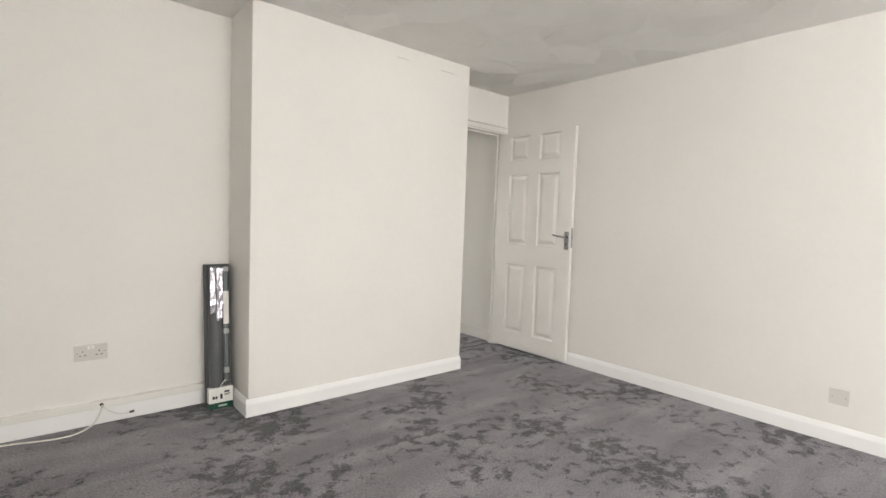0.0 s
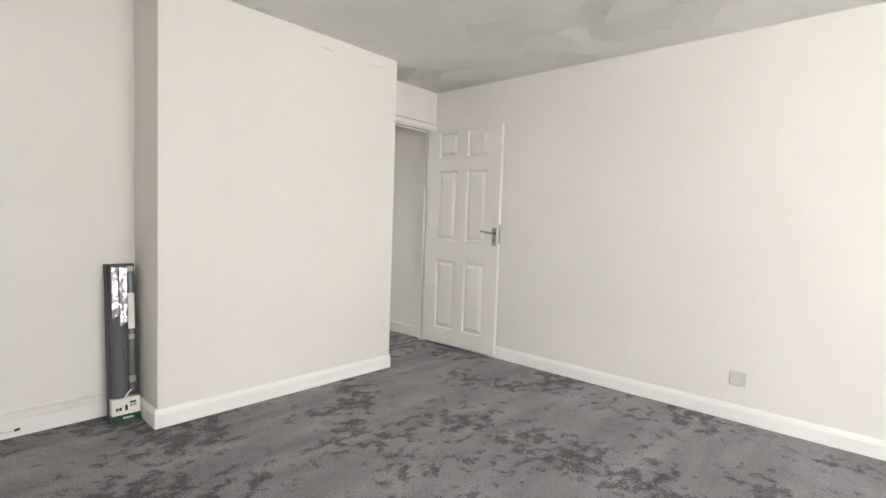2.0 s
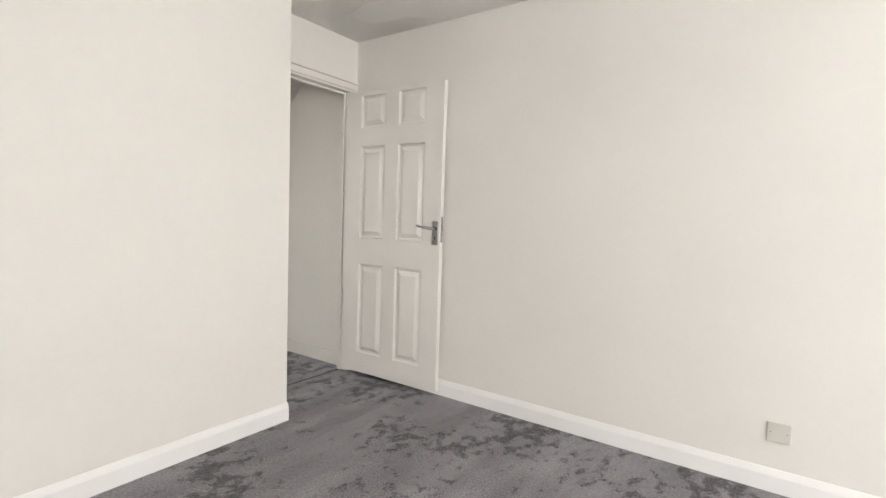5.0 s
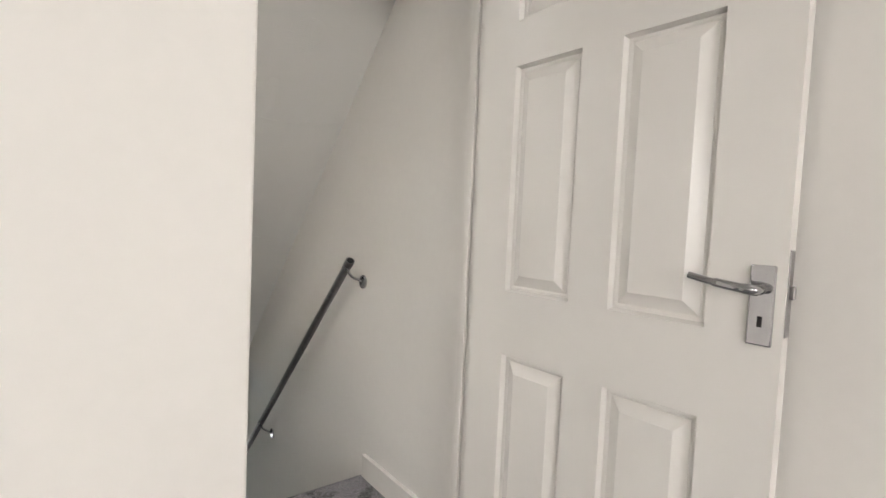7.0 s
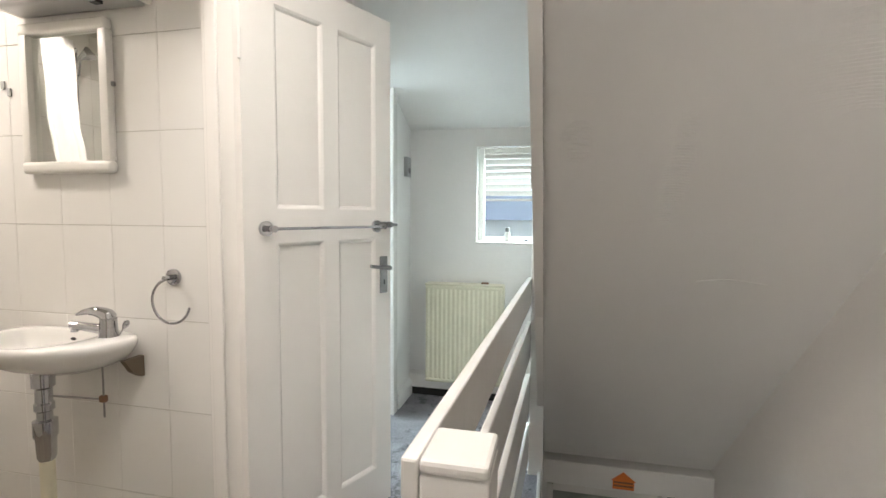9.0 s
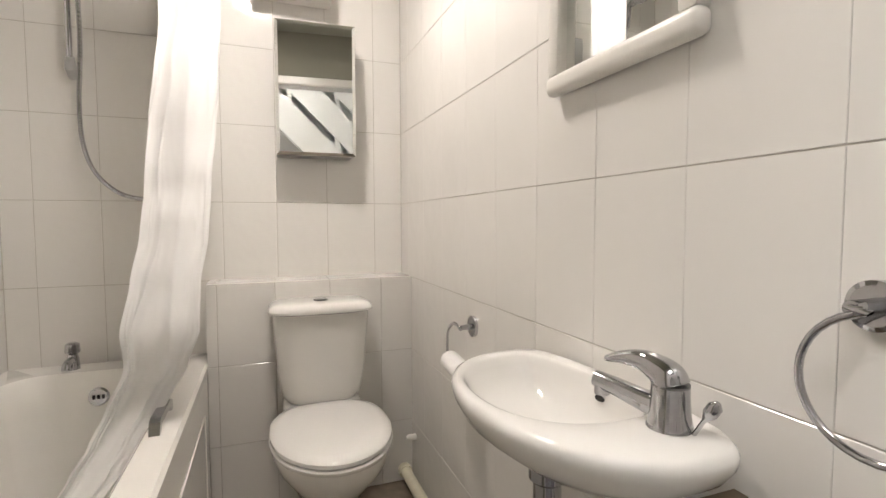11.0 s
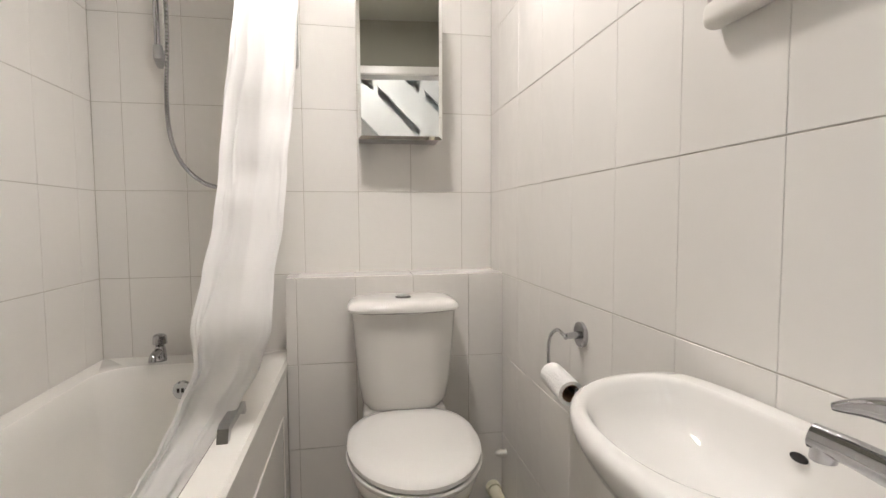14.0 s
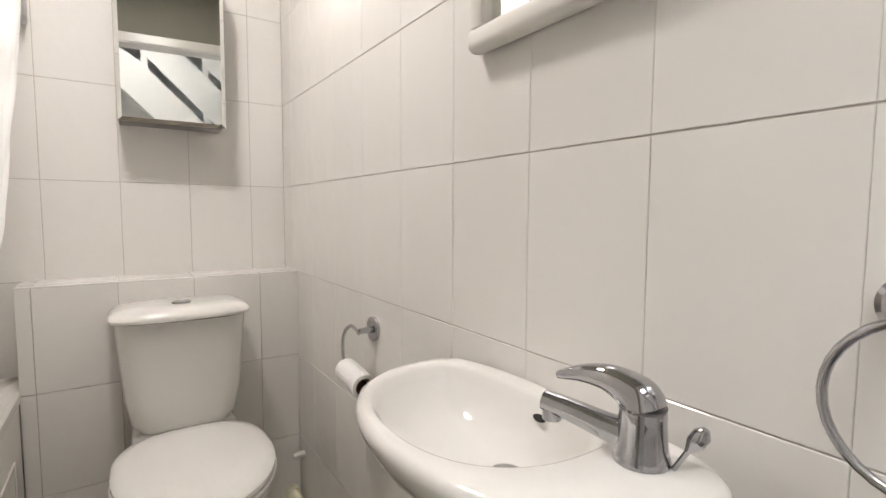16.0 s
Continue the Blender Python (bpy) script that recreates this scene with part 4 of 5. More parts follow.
structure("wall_bathroom_east", box_bm(box(LX - 0.135, LX - 0.121, BY0, BD0 - 0.031, 0, CH), LX - 0.135, LX - 0.121, BD0 - 0.0305, BY1, BDH + 0.031, CH), OLIVE, "olive-grey wall round the bathroom door", "wall")
boxing = structure("wall_toilet_boxing", box(TX, -3.58 - T, 0.885 + T, BY1, 0, 0.868), GROUT, "tiled boxing behind the toilet with a shelf on top", "boxing")
door_frame("trim_bathroom_door_frame", "white gloss bathroom door lining and architrave", [
    ("lining", box(LX - 0.14, LX + 0.004, BD0 - 0.03, BD0, 0, BDH + 0.03, 0.003)),
    ("lining", box(LX - 0.1215, LX + 0.004, BD1, BD1 + 0.03, 0, BDH + 0.03, 0.003)),
    ("head", box(LX - 0.14, LX + 0.004, BD0, BD1, BDH, BDH + 0.03, 0.003)),
    ("door_stop", box(LX - 0.10, LX - 0.06, BD1 - 0.012, BD1, 0, BDH, 0.002)),
    ("door_stop", box(LX - 0.10, LX - 0.06, BD0, BD0 + 0.012, 0, BDH, 0.002)),
    ("architrave", box(LX + 0.004, LX + 0.020, BD0 - 0.065, BD0 - 0.008, 0, BDH + 0.07, 0.004)),
    ("architrave", box(LX + 0.004, LX + 0.020, BD1 + 0.008, BD1 + 0.065, 0, BDH + 0.07, 0.004)),
    ("architrave", box(LX + 0.004, LX + 0.020, BD0 - 0.008, BD1 + 0.008, BDH + 0.012, BDH + 0.07, 0.004)),
    ("inner_architrave", box(LX - 0.152, LX - 0.14, BD0 - 0.06, BY1 - 0.001, BDH + 0.005, BDH + 0.06, 0.004)),
])


def bathroom_door():
    d = empty("bathroom_door", "white four-panel bathroom door swung open onto the landing", "door")
    w, th = 0.658, 0.036
    us, zs = [(0.118, 0.312), (0.380, 0.572)], [(0.175, 1.125), (1.235, 1.875)]
    leaf = part("door_leaf", door_leaf_bm(w, 0.012, 1.985, th, us, zs), GLOSS, d)
    panel_part(leaf, us, zs, th, GLOSS, True)
    y = -th
    rail = part("towel_rail", tube([(0.075, y - 0.045, 1.172), (0.572, y - 0.045, 1.172)], 0.005, 12), CHROME, d, "thin chrome towel rail", True)
    for u in (0.075, 0.572):
        part("rail_post", tube([(u, y, 1.172), (u, y - 0.052, 1.172)], [0.009, 0.011], 14), CHROME, rail, "", True)
        part("rosette", disc((u, y, 1.172), (0, -1, 0), 0.024, 0.012, 24), CHROME, rail)
    part("bolt", box(0.60, 0.655, y - 0.016, y, 1.166, 1.190, 0.003, 2), STEEL, d, "dull steel privacy bolt")
    part("bolt_pin", tube([(0.63, y - 0.022, 1.178), (0.672, y - 0.022, 1.178)], 0.006, 10), STEEL, d)
    lever_handle(d, 0.612, 0.985, y, -1, STEEL)
    for z in (0.25, 1.72):
        part("hinge", tube([(-0.004, y - 0.004, z - 0.045), (-0.004, y - 0.004, z + 0.045)], 0.006, 10), GLOSS, d)
    d.matrix_world = pose(-1.699, 1.648, 0, 0, 0, 67)
    return d


bathroom_door()


def rounded_rect(x0, x1, y0, y1, r, z, n=8):
    out = []
    for cx, cy, a0 in ((x1 - r, y1 - r, 0), (x0 + r, y1 - r, 90), (x0 + r, y0 + r, 180), (x1 - r, y0 + r, 270)):
        for i in range(n + 1):
            a = radians(a0 + 90 * i / n)
            out.append((cx + r * math.cos(a), cy + r * math.sin(a), z))
    return out


def bathtub():
    b = empty("bathtub", "white acrylic bath with chrome grips and panelled side", "bathtub")
    x0, x1, y0, y1, zr = TX + 0.002, -2.03, BY0 + 0.002, 0.888, 0.585
    rings = [rounded_rect(x0, x1, y0, y1, 0.004, zr - 0.035), rounded_rect(x0, x1, y0, y1, 0.006, zr - 0.010), rounded_rect(x0 + 0.008, x1 - 0.008, y0 + 0.004, y1 - 0.008, 0.02, zr)]
    rings += [rounded_rect(x0 + 0.12, x1 - 0.075, y0 + 0.060, y1 - 0.078, 0.11, zr), rounded_rect(x0 + 0.130, x1 - 0.088, y0 + 0.070, y1 - 0.088, 0.105, zr - 0.012)]
    rings += [rounded_rect(x0 + 0.145, x1 - 0.13, y0 + 0.085, y1 - 0.100, 0.10, zr - 0.12), rounded_rect(x0 + 0.165, x1 - 0.24, y0 + 0.11, y1 - 0.125, 0.10, zr - 0.30), rounded_rect(x0 + 0.20, x1 - 0.33, y0 + 0.15, y1 - 0.165, 0.10, zr - 0.375), rounded_rect(x0 + 0.26, x1 - 0.42, y0 + 0.21, y1 - 0.22, 0.08, zr - 0.39)]
    part("tub", loft(rings, cap0=False), ACRYLIC, b, "", True)
    panel = part("side_panel", box(x0 + 0.16, x1 - 0.01, y1 - 0.016, y1 - 0.003, 0.0, zr - 0.036, 0.003), ACRYLIC, b, "white embossed bath panel")
    for u0, u1 in ((x0 + 0.28, -2.92), (-2.82, -2.16)):
        for z0, z1, t0, t1 in ((0.10, 0.107, u0, u1), (0.43, 0.437, u0, u1)):
            part("panel_bead", box(t0, t1, y1 - 0.004, y1 + 0.002, z0, z1, 0.003), ACRYLIC, panel)
        for u in (u0, u1 - 0.007):
            part("panel_bead", box(u, u + 0.007, y1 - 0.004, y1 + 0.002, 0.108, 0.429, 0.003), ACRYLIC, panel)
    for yy, sgn in ((0.278, 1), (0.832, -1)):
        xa, xb = (-3.135, -2.943) if sgn > 0 else (-3.14, -2.95)
        prof = [(xa, 0.0), (xa + 0.012, 0.030), (xa + 0.03, 0.036), (xb - 0.03, 0.036), (xb - 0.012, 0.030), (xb, 0.0), (xb - 0.022, 0.0), (xb - 0.034, 0.018), (xa + 0.034, 0.018), (xa + 0.022, 0.0)]
        gb = bmesh.new()
        ra = [gb.verts.new((x, yy - 0.012, zr - 0.001 + z)) for x, z in prof]
        rb = [gb.verts.new((x, yy + 0.012, zr - 0.001 + z)) for x, z in prof]
        gb.faces.new(ra)
        gb.faces.new(rb[::-1])
        for k in range(10):
            gb.faces.new((ra[k], ra[(k + 1) % 10], rb[(k + 1) % 10], rb[k]))
        part("grip", gb, CHROME, b, "worn chrome grab handle")
    for yy in (0.452, 0.66):
        t = part("tap", tube([(-3.665, yy, zr), (-3.665, yy, zr + 0.04), (-3.665, yy, zr + 0.052)], [0.021, 0.018, 0.014], 20), CHROME, b, "chrome bath tap", True)
        part("spout", tube(curve_pts([(-3.665, yy, zr + 0.030), (-3.635, yy, zr + 0.036), (-3.605, yy, zr + 0.028), (-3.595, yy, zr + 0.012)]), 0.0125, 14), CHROME, t, "", True)
        part("tap_head", tube([(-3.665, yy, zr + 0.052), (-3.665, yy, zr + 0.060), (-3.665, yy, zr + 0.088), (-3.665, yy, zr + 0.094)], [0.014, 0.023, 0.021, 0.012], 12), CHROME, t)
    ov = part("overflow", disc((TX + 0.143, 0.545, zr - 0.085), (1, 0, 0.06), 0.032, 0.006, 24), CHROME, b, "chrome overflow plate")
    for k in (-1, 0, 1):
        part("overflow_hole", box(TX + 0.149, TX + 0.1505, 0.545 + k * 0.014 - 0.004, 0.545 + k * 0.014 + 0.004, zr - 0.092, zr - 0.078), DARK, ov)
    part("waste", disc((TX + 0.42, 0.55, zr - 0.392), (0, 0, 1), 0.032, 0.005, 24), CHROME, b)
    return b


bathtub()


def toilet():
    t = empty("toilet", "white close-coupled toilet with the lid closed", "toilet")
    cy = 1.282

    def dee(xb, xf, hw, z, n=48):
        out = []
        for i in range(n):
            a = 2 * math.pi * i / n
            c, s = math.cos(a), math.sin(a)
            mid = xb + (xf - xb) * 0.45
            if c >= 0:
                out.append((mid + (xf - mid) * c, cy + hw * s, z))
            else:
                out.append((mid - (mid - xb) * abs(c) ** 0.55, cy + hw * math.copysign(abs(s) ** 0.62, s) * (1.0 - 0.16 * abs(c) ** 1.5), z))
        return out
    part("pan", loft([dee(-3.50, -3.10, 0.105, 0.0), dee(-3.50, -3.11, 0.10, 0.04), dee(-3.50, -3.12, 0.10, 0.18), dee(-3.48, -3.04, 0.135, 0.27), dee(-3.45, -2.97, 0.172, 0.34), dee(-3.44, -2.952, 0.186, 0.385), dee(-3.44, -2.952, 0.186, 0.402)]), CERAMIC, t, "", True)
    part("seat", loft([dee(-3.425, -2.946, 0.188, 0.4035), dee(-3.428, -2.942, 0.192, 0.409), dee(-3.428, -2.942, 0.192, 0.415), dee(-3.425, -2.946, 0.188, 0.419)]), CERAMIC, t, "", True)
    part("lid", loft([dee(-3.425, -2.95, 0.186, 0.4205), dee(-3.428, -2.945, 0.190, 0.426), dee(-3.428, -2.946, 0.189, 0.436), dee(-3.42, -2.955, 0.180, 0.444), dee(-3.40, -2.985, 0.155, 0.449), dee(-3.36, -3.05, 0.10, 0.451)]), CERAMIC, t, "glossy white closed lid", True)
    part("rear_shelf", box(-3.56, -3.43, cy - 0.14, cy + 0.14, 0.33, 0.44, 0.015, 3), CERAMIC, t, "", True)

    def cis(hw, xf, z, n=44):
        out = []
        xb = -3.572
        for i in range(n):
            a = 2 * math.pi * i / n
            c, s = math.cos(a), math.sin(a)
            p = 5.0 if c > 0 else 9.0
            xm = (xb + xf) / 2
            out.append((xm + (xf - xb) / 2 * math.copysign(abs(c) ** (2 / p), c) + (0.018 * (1 - min(1, abs(s) ** 1.0)) if c > 0 else 0), cy + hw * math.copysign(abs(s) ** (2 / p), s), z))
        return out
    part("cistern", loft([cis(0.122, -3.43, 0.442), cis(0.142, -3.418, 0.47), cis(0.155, -3.41, 0.55), cis(0.166, -3.405, 0.68), cis(0.172, -3.40, 0.769)]), CERAMIC, t, "", True)
    part("cistern_lid", loft([cis(0.174, -3.396, 0.770), cis(0.184, -3.387, 0.775), cis(0.186, -3.385, 0.783), cis(0.182, -3.389, 0.793), cis(0.170, -3.402, 0.802), cis(0.148, -3.425, 0.807), cis(0.10, -3.46, 0.809)]), CERAMIC, t, "", True)
    b = part("flush_button", disc((-3.475, cy, 0.809), (0, 0, 1), 0.026, 0.007, 28), STEEL, t, "dark chrome flush button")
    part("button_split", box(-3.4755, -3.4745, cy - 0.02, cy + 0.02, 0.8158, 0.8166), DARK, b)
    for s in (-0.075, 0.075):
        part("seat_hinge", tube([(-3.437, cy + s - 0.02, 0.43), (-3.437, cy + s + 0.02, 0.43)], 0.012, 12), CERAMIC, t, "", True)
    part("lid_bumper", disc((-3.432, cy + 0.0, 0.444), (1, 0, 0.2), 0.012, 0.008, 14), CERAMIC, t)
    return t


toilet()


def basin():
    b = empty("wash_basin", "small white wall-hung hand basin", "basin")
    n = 56
    zr = 0.822
    bx, by = -2.312, 1.560

    def rim(scale, z, push=0.0):
        """Outline of the basin: straight along the wall, bowed to the room, a squarer tap end."""
        out = []
        for i in range(n):
            a = 2 * math.pi * i / n
            c, s = math.cos(a), math.sin(a)
            rx = 0.266 if c > 0 else 0.250
            p = 2.9 if c > 0 else 2.25
            x = -2.315 + rx * math.copysign(abs(c) ** (2 / p), c) * scale
            if s > 0:
                y = 1.575 + 0.088 * math.copysign(abs(s) ** 0.45, s)
            else:
                y = 1.575 - (0.195 - 0.035 * max(c, 0)) * abs(s) ** (2 / 2.3) * scale
            out.append((x, min(y + push, BY1 - 0.001), z))
        return out

    def bowl(f, z):
        """The opening, straight along the wall, drawn in towards the plug by f."""
        out = []
        for i in range(n):
            a = 2 * math.pi * i / n
            c, s = math.cos(a), math.sin(a)
            x = -2.345 + (0.165 if c > 0 else 0.195) * math.copysign(abs(c) ** (2 / 2.3), c)
            y = 1.56 + (0.077 * abs(s) ** 0.5 if s > 0 else -0.155 * abs(s) ** (2 / 2.3))
            out.append((x + (bx - x) * f, y + (by - y) * f, z))
        return out
    rings = [[(x * 0.35 + bx * 0.65, y * 0.3 + 1.56 * 0.7, 0.708) for x, y, z in rim(0.6, 0)], rim(0.50, 0.711, 0.02), rim(0.76, 0.738, 0.01), rim(0.92, 0.770), rim(0.985, 0.794), rim(1.0, 0.806), rim(1.0, 0.813), rim(0.985, 0.8195), rim(0.955, zr + 0.001)]
    rings += [bowl(-0.03, zr), bowl(0.0, zr - 0.0015), bowl(0.03, zr - 0.007), bowl(0.07, zr - 0.020), bowl(0.13, zr - 0.040), bowl(0.26, zr - 0.064), bowl(0.48, zr - 0.080), bowl(0.72, zr - 0.088), bowl(0.90, zr - 0.091)]
    part("bowl", loft(rings), CERAMIC, b, "", True)
    bm = loft([oval(0, 0, -0.0015, 0.011, 0.0052), oval(0, 0, 0.0015, 0.011, 0.0052)])
    bmesh.ops.transform(bm, matrix=pose(-2.316, 1.6235, 0.795, 72, 0, 0), verts=bm.verts)
    part("overflow", bm, DARK, b, "dark overflow slot")
    w = part("plug", disc((bx, by, zr - 0.0915), (0, 0, 1), 0.024, 0.007, 24), CHROME, b, "chrome pop-up plug")
    return b


basin()


def basin_tap():
    t = empty("basin_tap", "chrome monobloc mixer tap on the basin", "tap")
    p = Vector((-2.136, 1.594, 0.823))
    d = Vector((-0.95, -0.30, 0)).normalized()
    up = Vector((0, 0, 1))
    body = part("body", tube([p, p + up * 0.006, p + up * 0.02, p + up * 0.045, p + up * 0.056, p + up * 0.058], [0.030, 0.029, 0.026, 0.0245, 0.0245, 0.024], 28), CHROME, t, "", True)
    sp = [p + up * 0.022 + d * 0.008, p + up * 0.026 + d * 0.04, p + up * 0.033 + d * 0.08, p + up * 0.037 + d * 0.114]
    part("spout", tube(sp, [0.018, 0.0155, 0.0135, 0.0125], 18), CHROME, t, "", True)
    e = p + up * 0.034 + d * 0.104
    part("aerator", tube([e, e - up * 0.018], 0.0115, 16), CHROME, t, "", True)
    part("ring", tube([p + up * 0.0565, p + up * 0.0595], 0.0247, 24), STEEL, t)
    lev = curve_pts([p + up * 0.058, p + up * 0.067 + d * 0.004, p + up * 0.075 + d * 0.018, p + up * 0.081 + d * 0.040, p + up * 0.079 + d * 0.070, p + up * 0.071 + d * 0.098], 7)
    m = len(lev)
    part("lever", tube(lev, [0.0250 - 0.0210 * (i / (m - 1)) ** 1.45 for i in range(m)], 18), CHROME, t, "chrome swan lever", True)
    k = p - d * 0.032 - Vector((0, 0, 0))
    part("plug_rod", tube([k + up * 0.0, k + up * 0.026 - d * 0.014], 0.003, 8), CHROME, t)
    part("plug_knob", tube([k + up * 0.024 - d * 0.013, k + up * 0.034 - d * 0.019, k + up * 0.044 - d * 0.025, k + up * 0.050 - d * 0.028], [0.004, 0.009, 0.009, 0.004], 14), CHROME, t, "", True)
    return t


basin_tap()


def basin_waste():
    w = empty("basin_waste_pipe", "chrome basin waste over a cream plastic pipe", "waste pipe")
    c = (-2.338, 1.535)
    prof = [(0.712, 0.032), (0.662, 0.032), (0.655, 0.024), (0.61, 0.024), (0.605, 0.028), (0.585, 0.028), (0.58, 0.022), (0.555, 0.022), (0.55, 0.034), (0.50, 0.034), (0.49, 0.029), (0.43, 0.027), (0.418, 0.022)]
    part("trap", tube([(c[0], c[1], z) for z, r in prof], [r for z, r in prof], 24), CHROME, w, "chrome bottle trap", True)
    part("lower_pipe", tube([(c[0], c[1], 0.425), (c[0], c[1], 0.002)], 0.0215, 20), CREAM, w, "cream plastic pipe", True)
    part("pop_up_rod", tube([(c[0] + 0.02, c[1], 0.632), (-2.165, 1.585, 0.616)], 0.0035, 8), STEEL, w)
    part("vertical_rod", tube([(-2.160, 1.587, 0.735), (-2.160, 1.587, 0.555)], 0.003, 8), STEEL, w)
    part("rod_clamp", box(-2.172, -2.150, 1.578, 1.596, 0.606, 0.628, 0.003), CARD, w, "rusty clamp")
    return w


basin_waste()
br = empty("basin_bracket", "dull brown metal bracket under the basin", "bracket")
part("bracket", prism([(1.59, 0.745), (BY1, 0.745), (BY1, 0.675), (1.65, 0.678), (1.62, 0.70)], -2.095, -2.075), mat("dull_brass", (0.22, 0.17, 0.12), 0.5, metal=0.6), br)


def towel_ring():
    t = empty("towel_ring", "open chrome towel ring on the tiled wall", "towel ring")
    c = Vector((-1.945, BY1, 1.013))
    part("rosette", disc(c, (0, -1, 0), 0.026, 0.012, 28), CHROME, t)
    part("post", tube([c, c + Vector((0, -0.045, 0))], 0.008, 12), CHROME, t, "", True)
    cc = c + Vector((0.024, -0.045, -0.072))
    pts = [c + Vector((0.012, -0.045, 0.004)), c + Vector((-0.004, -0.045, 0.002))]
    for i in range(25):
        a = radians(96 + 250 * i / 24)
        pts.append(cc + Vector((0.070 * math.cos(a), 0, 0.070 * math.sin(a))))
    part("ring", tube(pts, 0.0042, 12), CHROME, t, "", True)
    return t


towel_ring()


def roll_holder():
    h = empty("toilet_roll_holder", "chrome hook-shaped toilet roll holder", "roll holder")
    c = Vector((-2.938, BY1, 0.790))
    part("rosette", disc(c, (0, -1, 0), 0.031, 0.010, 28), CHROME, h)
    part("arm", tube([c, c + Vector((0, -0.042, -0.002))], [0.010, 0.007], 12), CHROME, h, "", True)
    q = c + Vector((0, -0.045, 0))
    part("wire", tube(curve_pts([q + Vector((0.006, 0, -0.006)), q + Vector((-0.012, 0, 0.0)), q + Vector((-0.035, -0.006, 0.006)), q + Vector((-0.062, -0.012, -0.02)), q + Vector((-0.066, -0.014, -0.065)), q + Vector((-0.050, -0.014, -0.095)), q + Vector((0.02, -0.014, -0.105)), q + Vector((0.085, -0.014, -0.112)), q + Vector((0.094, -0.014, -0.100))]), 0.0045, 10), CHROME, h, "", True)
    r = empty("toilet_roll", "nearly used white toilet roll with a brown core", "toilet roll")
    a, b = q + Vector((-0.040, -0.016, -0.106)), q + Vector((0.070, -0.016, -0.118))
    for nm, rad0, rad1, m in (("paper", 0.030, 0.0215, PAPER), ("core", 0.0212, 0.0195, CARD)):
        bm = bmesh.new()
        d = (b - a).normalized()
        s = d.orthogonal().normalized()
        u = d.cross(s)
        g = [[bm.verts.new(p + (s * math.cos(6.2832 * k / 24) + u * math.sin(6.2832 * k / 24)) * rr) for k in range(24)] for p, rr in ((a, rad1), (a, rad0), (b, rad0), (b, rad1))]
        for i in range(4):
            for k in range(24):
                bm.faces.new((g[i][k], g[i][(k + 1) % 24], g[(i + 1) % 4][(k + 1) % 24], g[(i + 1) % 4][k]))
        part(nm, bm, m, r, "", True)


roll_holder()


def framed_mirror():
    m = empty("framed_mirror", "rectangular mirror in a white moulded frame", "mirror")
    x0, x1, z0, z1 = -2.508, -2.148, 1.352, 1.842
    y = BY1
    part("glass", box(x0 + 0.03, x1 - 0.03, y - 0.008, y - 0.004, z0 + 0.035, z1 - 0.035), MIRROR, m, "silvered glass")
    part("backboard", box(x0 + 0.01, x1 - 0.01, y - 0.0035, y, z0 + 0.01, z1 - 0.01), CARD, m)
    for u in (x0, x1 - 0.034):
        part("frame_side", box(u, u + 0.034, y - 0.030, y - 0.001, z0 + 0.034, z1 - 0.036, 0.006, 2), WHITE, m, "", True)
    part("frame_top", box(x0, x1, y - 0.031, y - 0.001, z1 - 0.038, z1, 0.010, 3), WHITE, m, "", True)
    part("frame_bottom", box(x0 - 0.006, x1 + 0.006, y - 0.034, y - 0.001, z0 - 0.004, z0 + 0.036, 0.014, 4), WHITE, m, "", True)
    part("catch", box(x1, x1 + 0.010, y - 0.018, y - 0.006, 1.625, 1.640, 0.002), STEEL, m)
    return m


framed_mirror()
lt = empty("shaver_light", "grey metal strip light above the mirror", "wall light")
part("housing", box(-2.50, -2.01, 1.56, BY1, 1.865, 1.965, 0.014, 3), LIGHTGREY, lt, "", True)
part("end_cap", box(-2.518, -2.50, 1.565, BY1, 1.868, 1.962, 0.008, 2), WHITE, lt)
part("end_cap", box(-2.01, -1.992, 1.565, BY1, 1.868, 1.962, 0.008, 2), WHITE, lt)
part("switch", box(-2.14, -2.11, 1.575, 1.60, 1.855, 1.866, 0.002), BLACK, lt)

vent = empty("wall_vent", "cream round wall vent with a ridged rim", "vent")
for r, tk in ((0.112, 0.012), (0.092, 0.010)):
    part("ring", tube([Vector((-2.978, BY1 - 0.012, 2.012)) + Vector((r * math.cos(k * 0.19635), 0, r * math.sin(k * 0.19635))) for k in range(33)], tk, 10), CREAM, vent, "", True)
part("cover", disc((-2.978, BY1, 2.012), (0, -1, 0), 0.088, 0.014, 32), WHITE, vent)
for x, z in ((-2.615, 1.655), (-2.588, 1.630)):
    hk = empty("tile_hook", "tiny grey adhesive hook on a tile", "hook", "hooks on the tiles")
    part("hook", box(x - 0.008, x + 0.008, BY1 - 0.007, BY1, z - 0.014, z + 0.014, 0.003, 2), LIGHTGREY, hk)


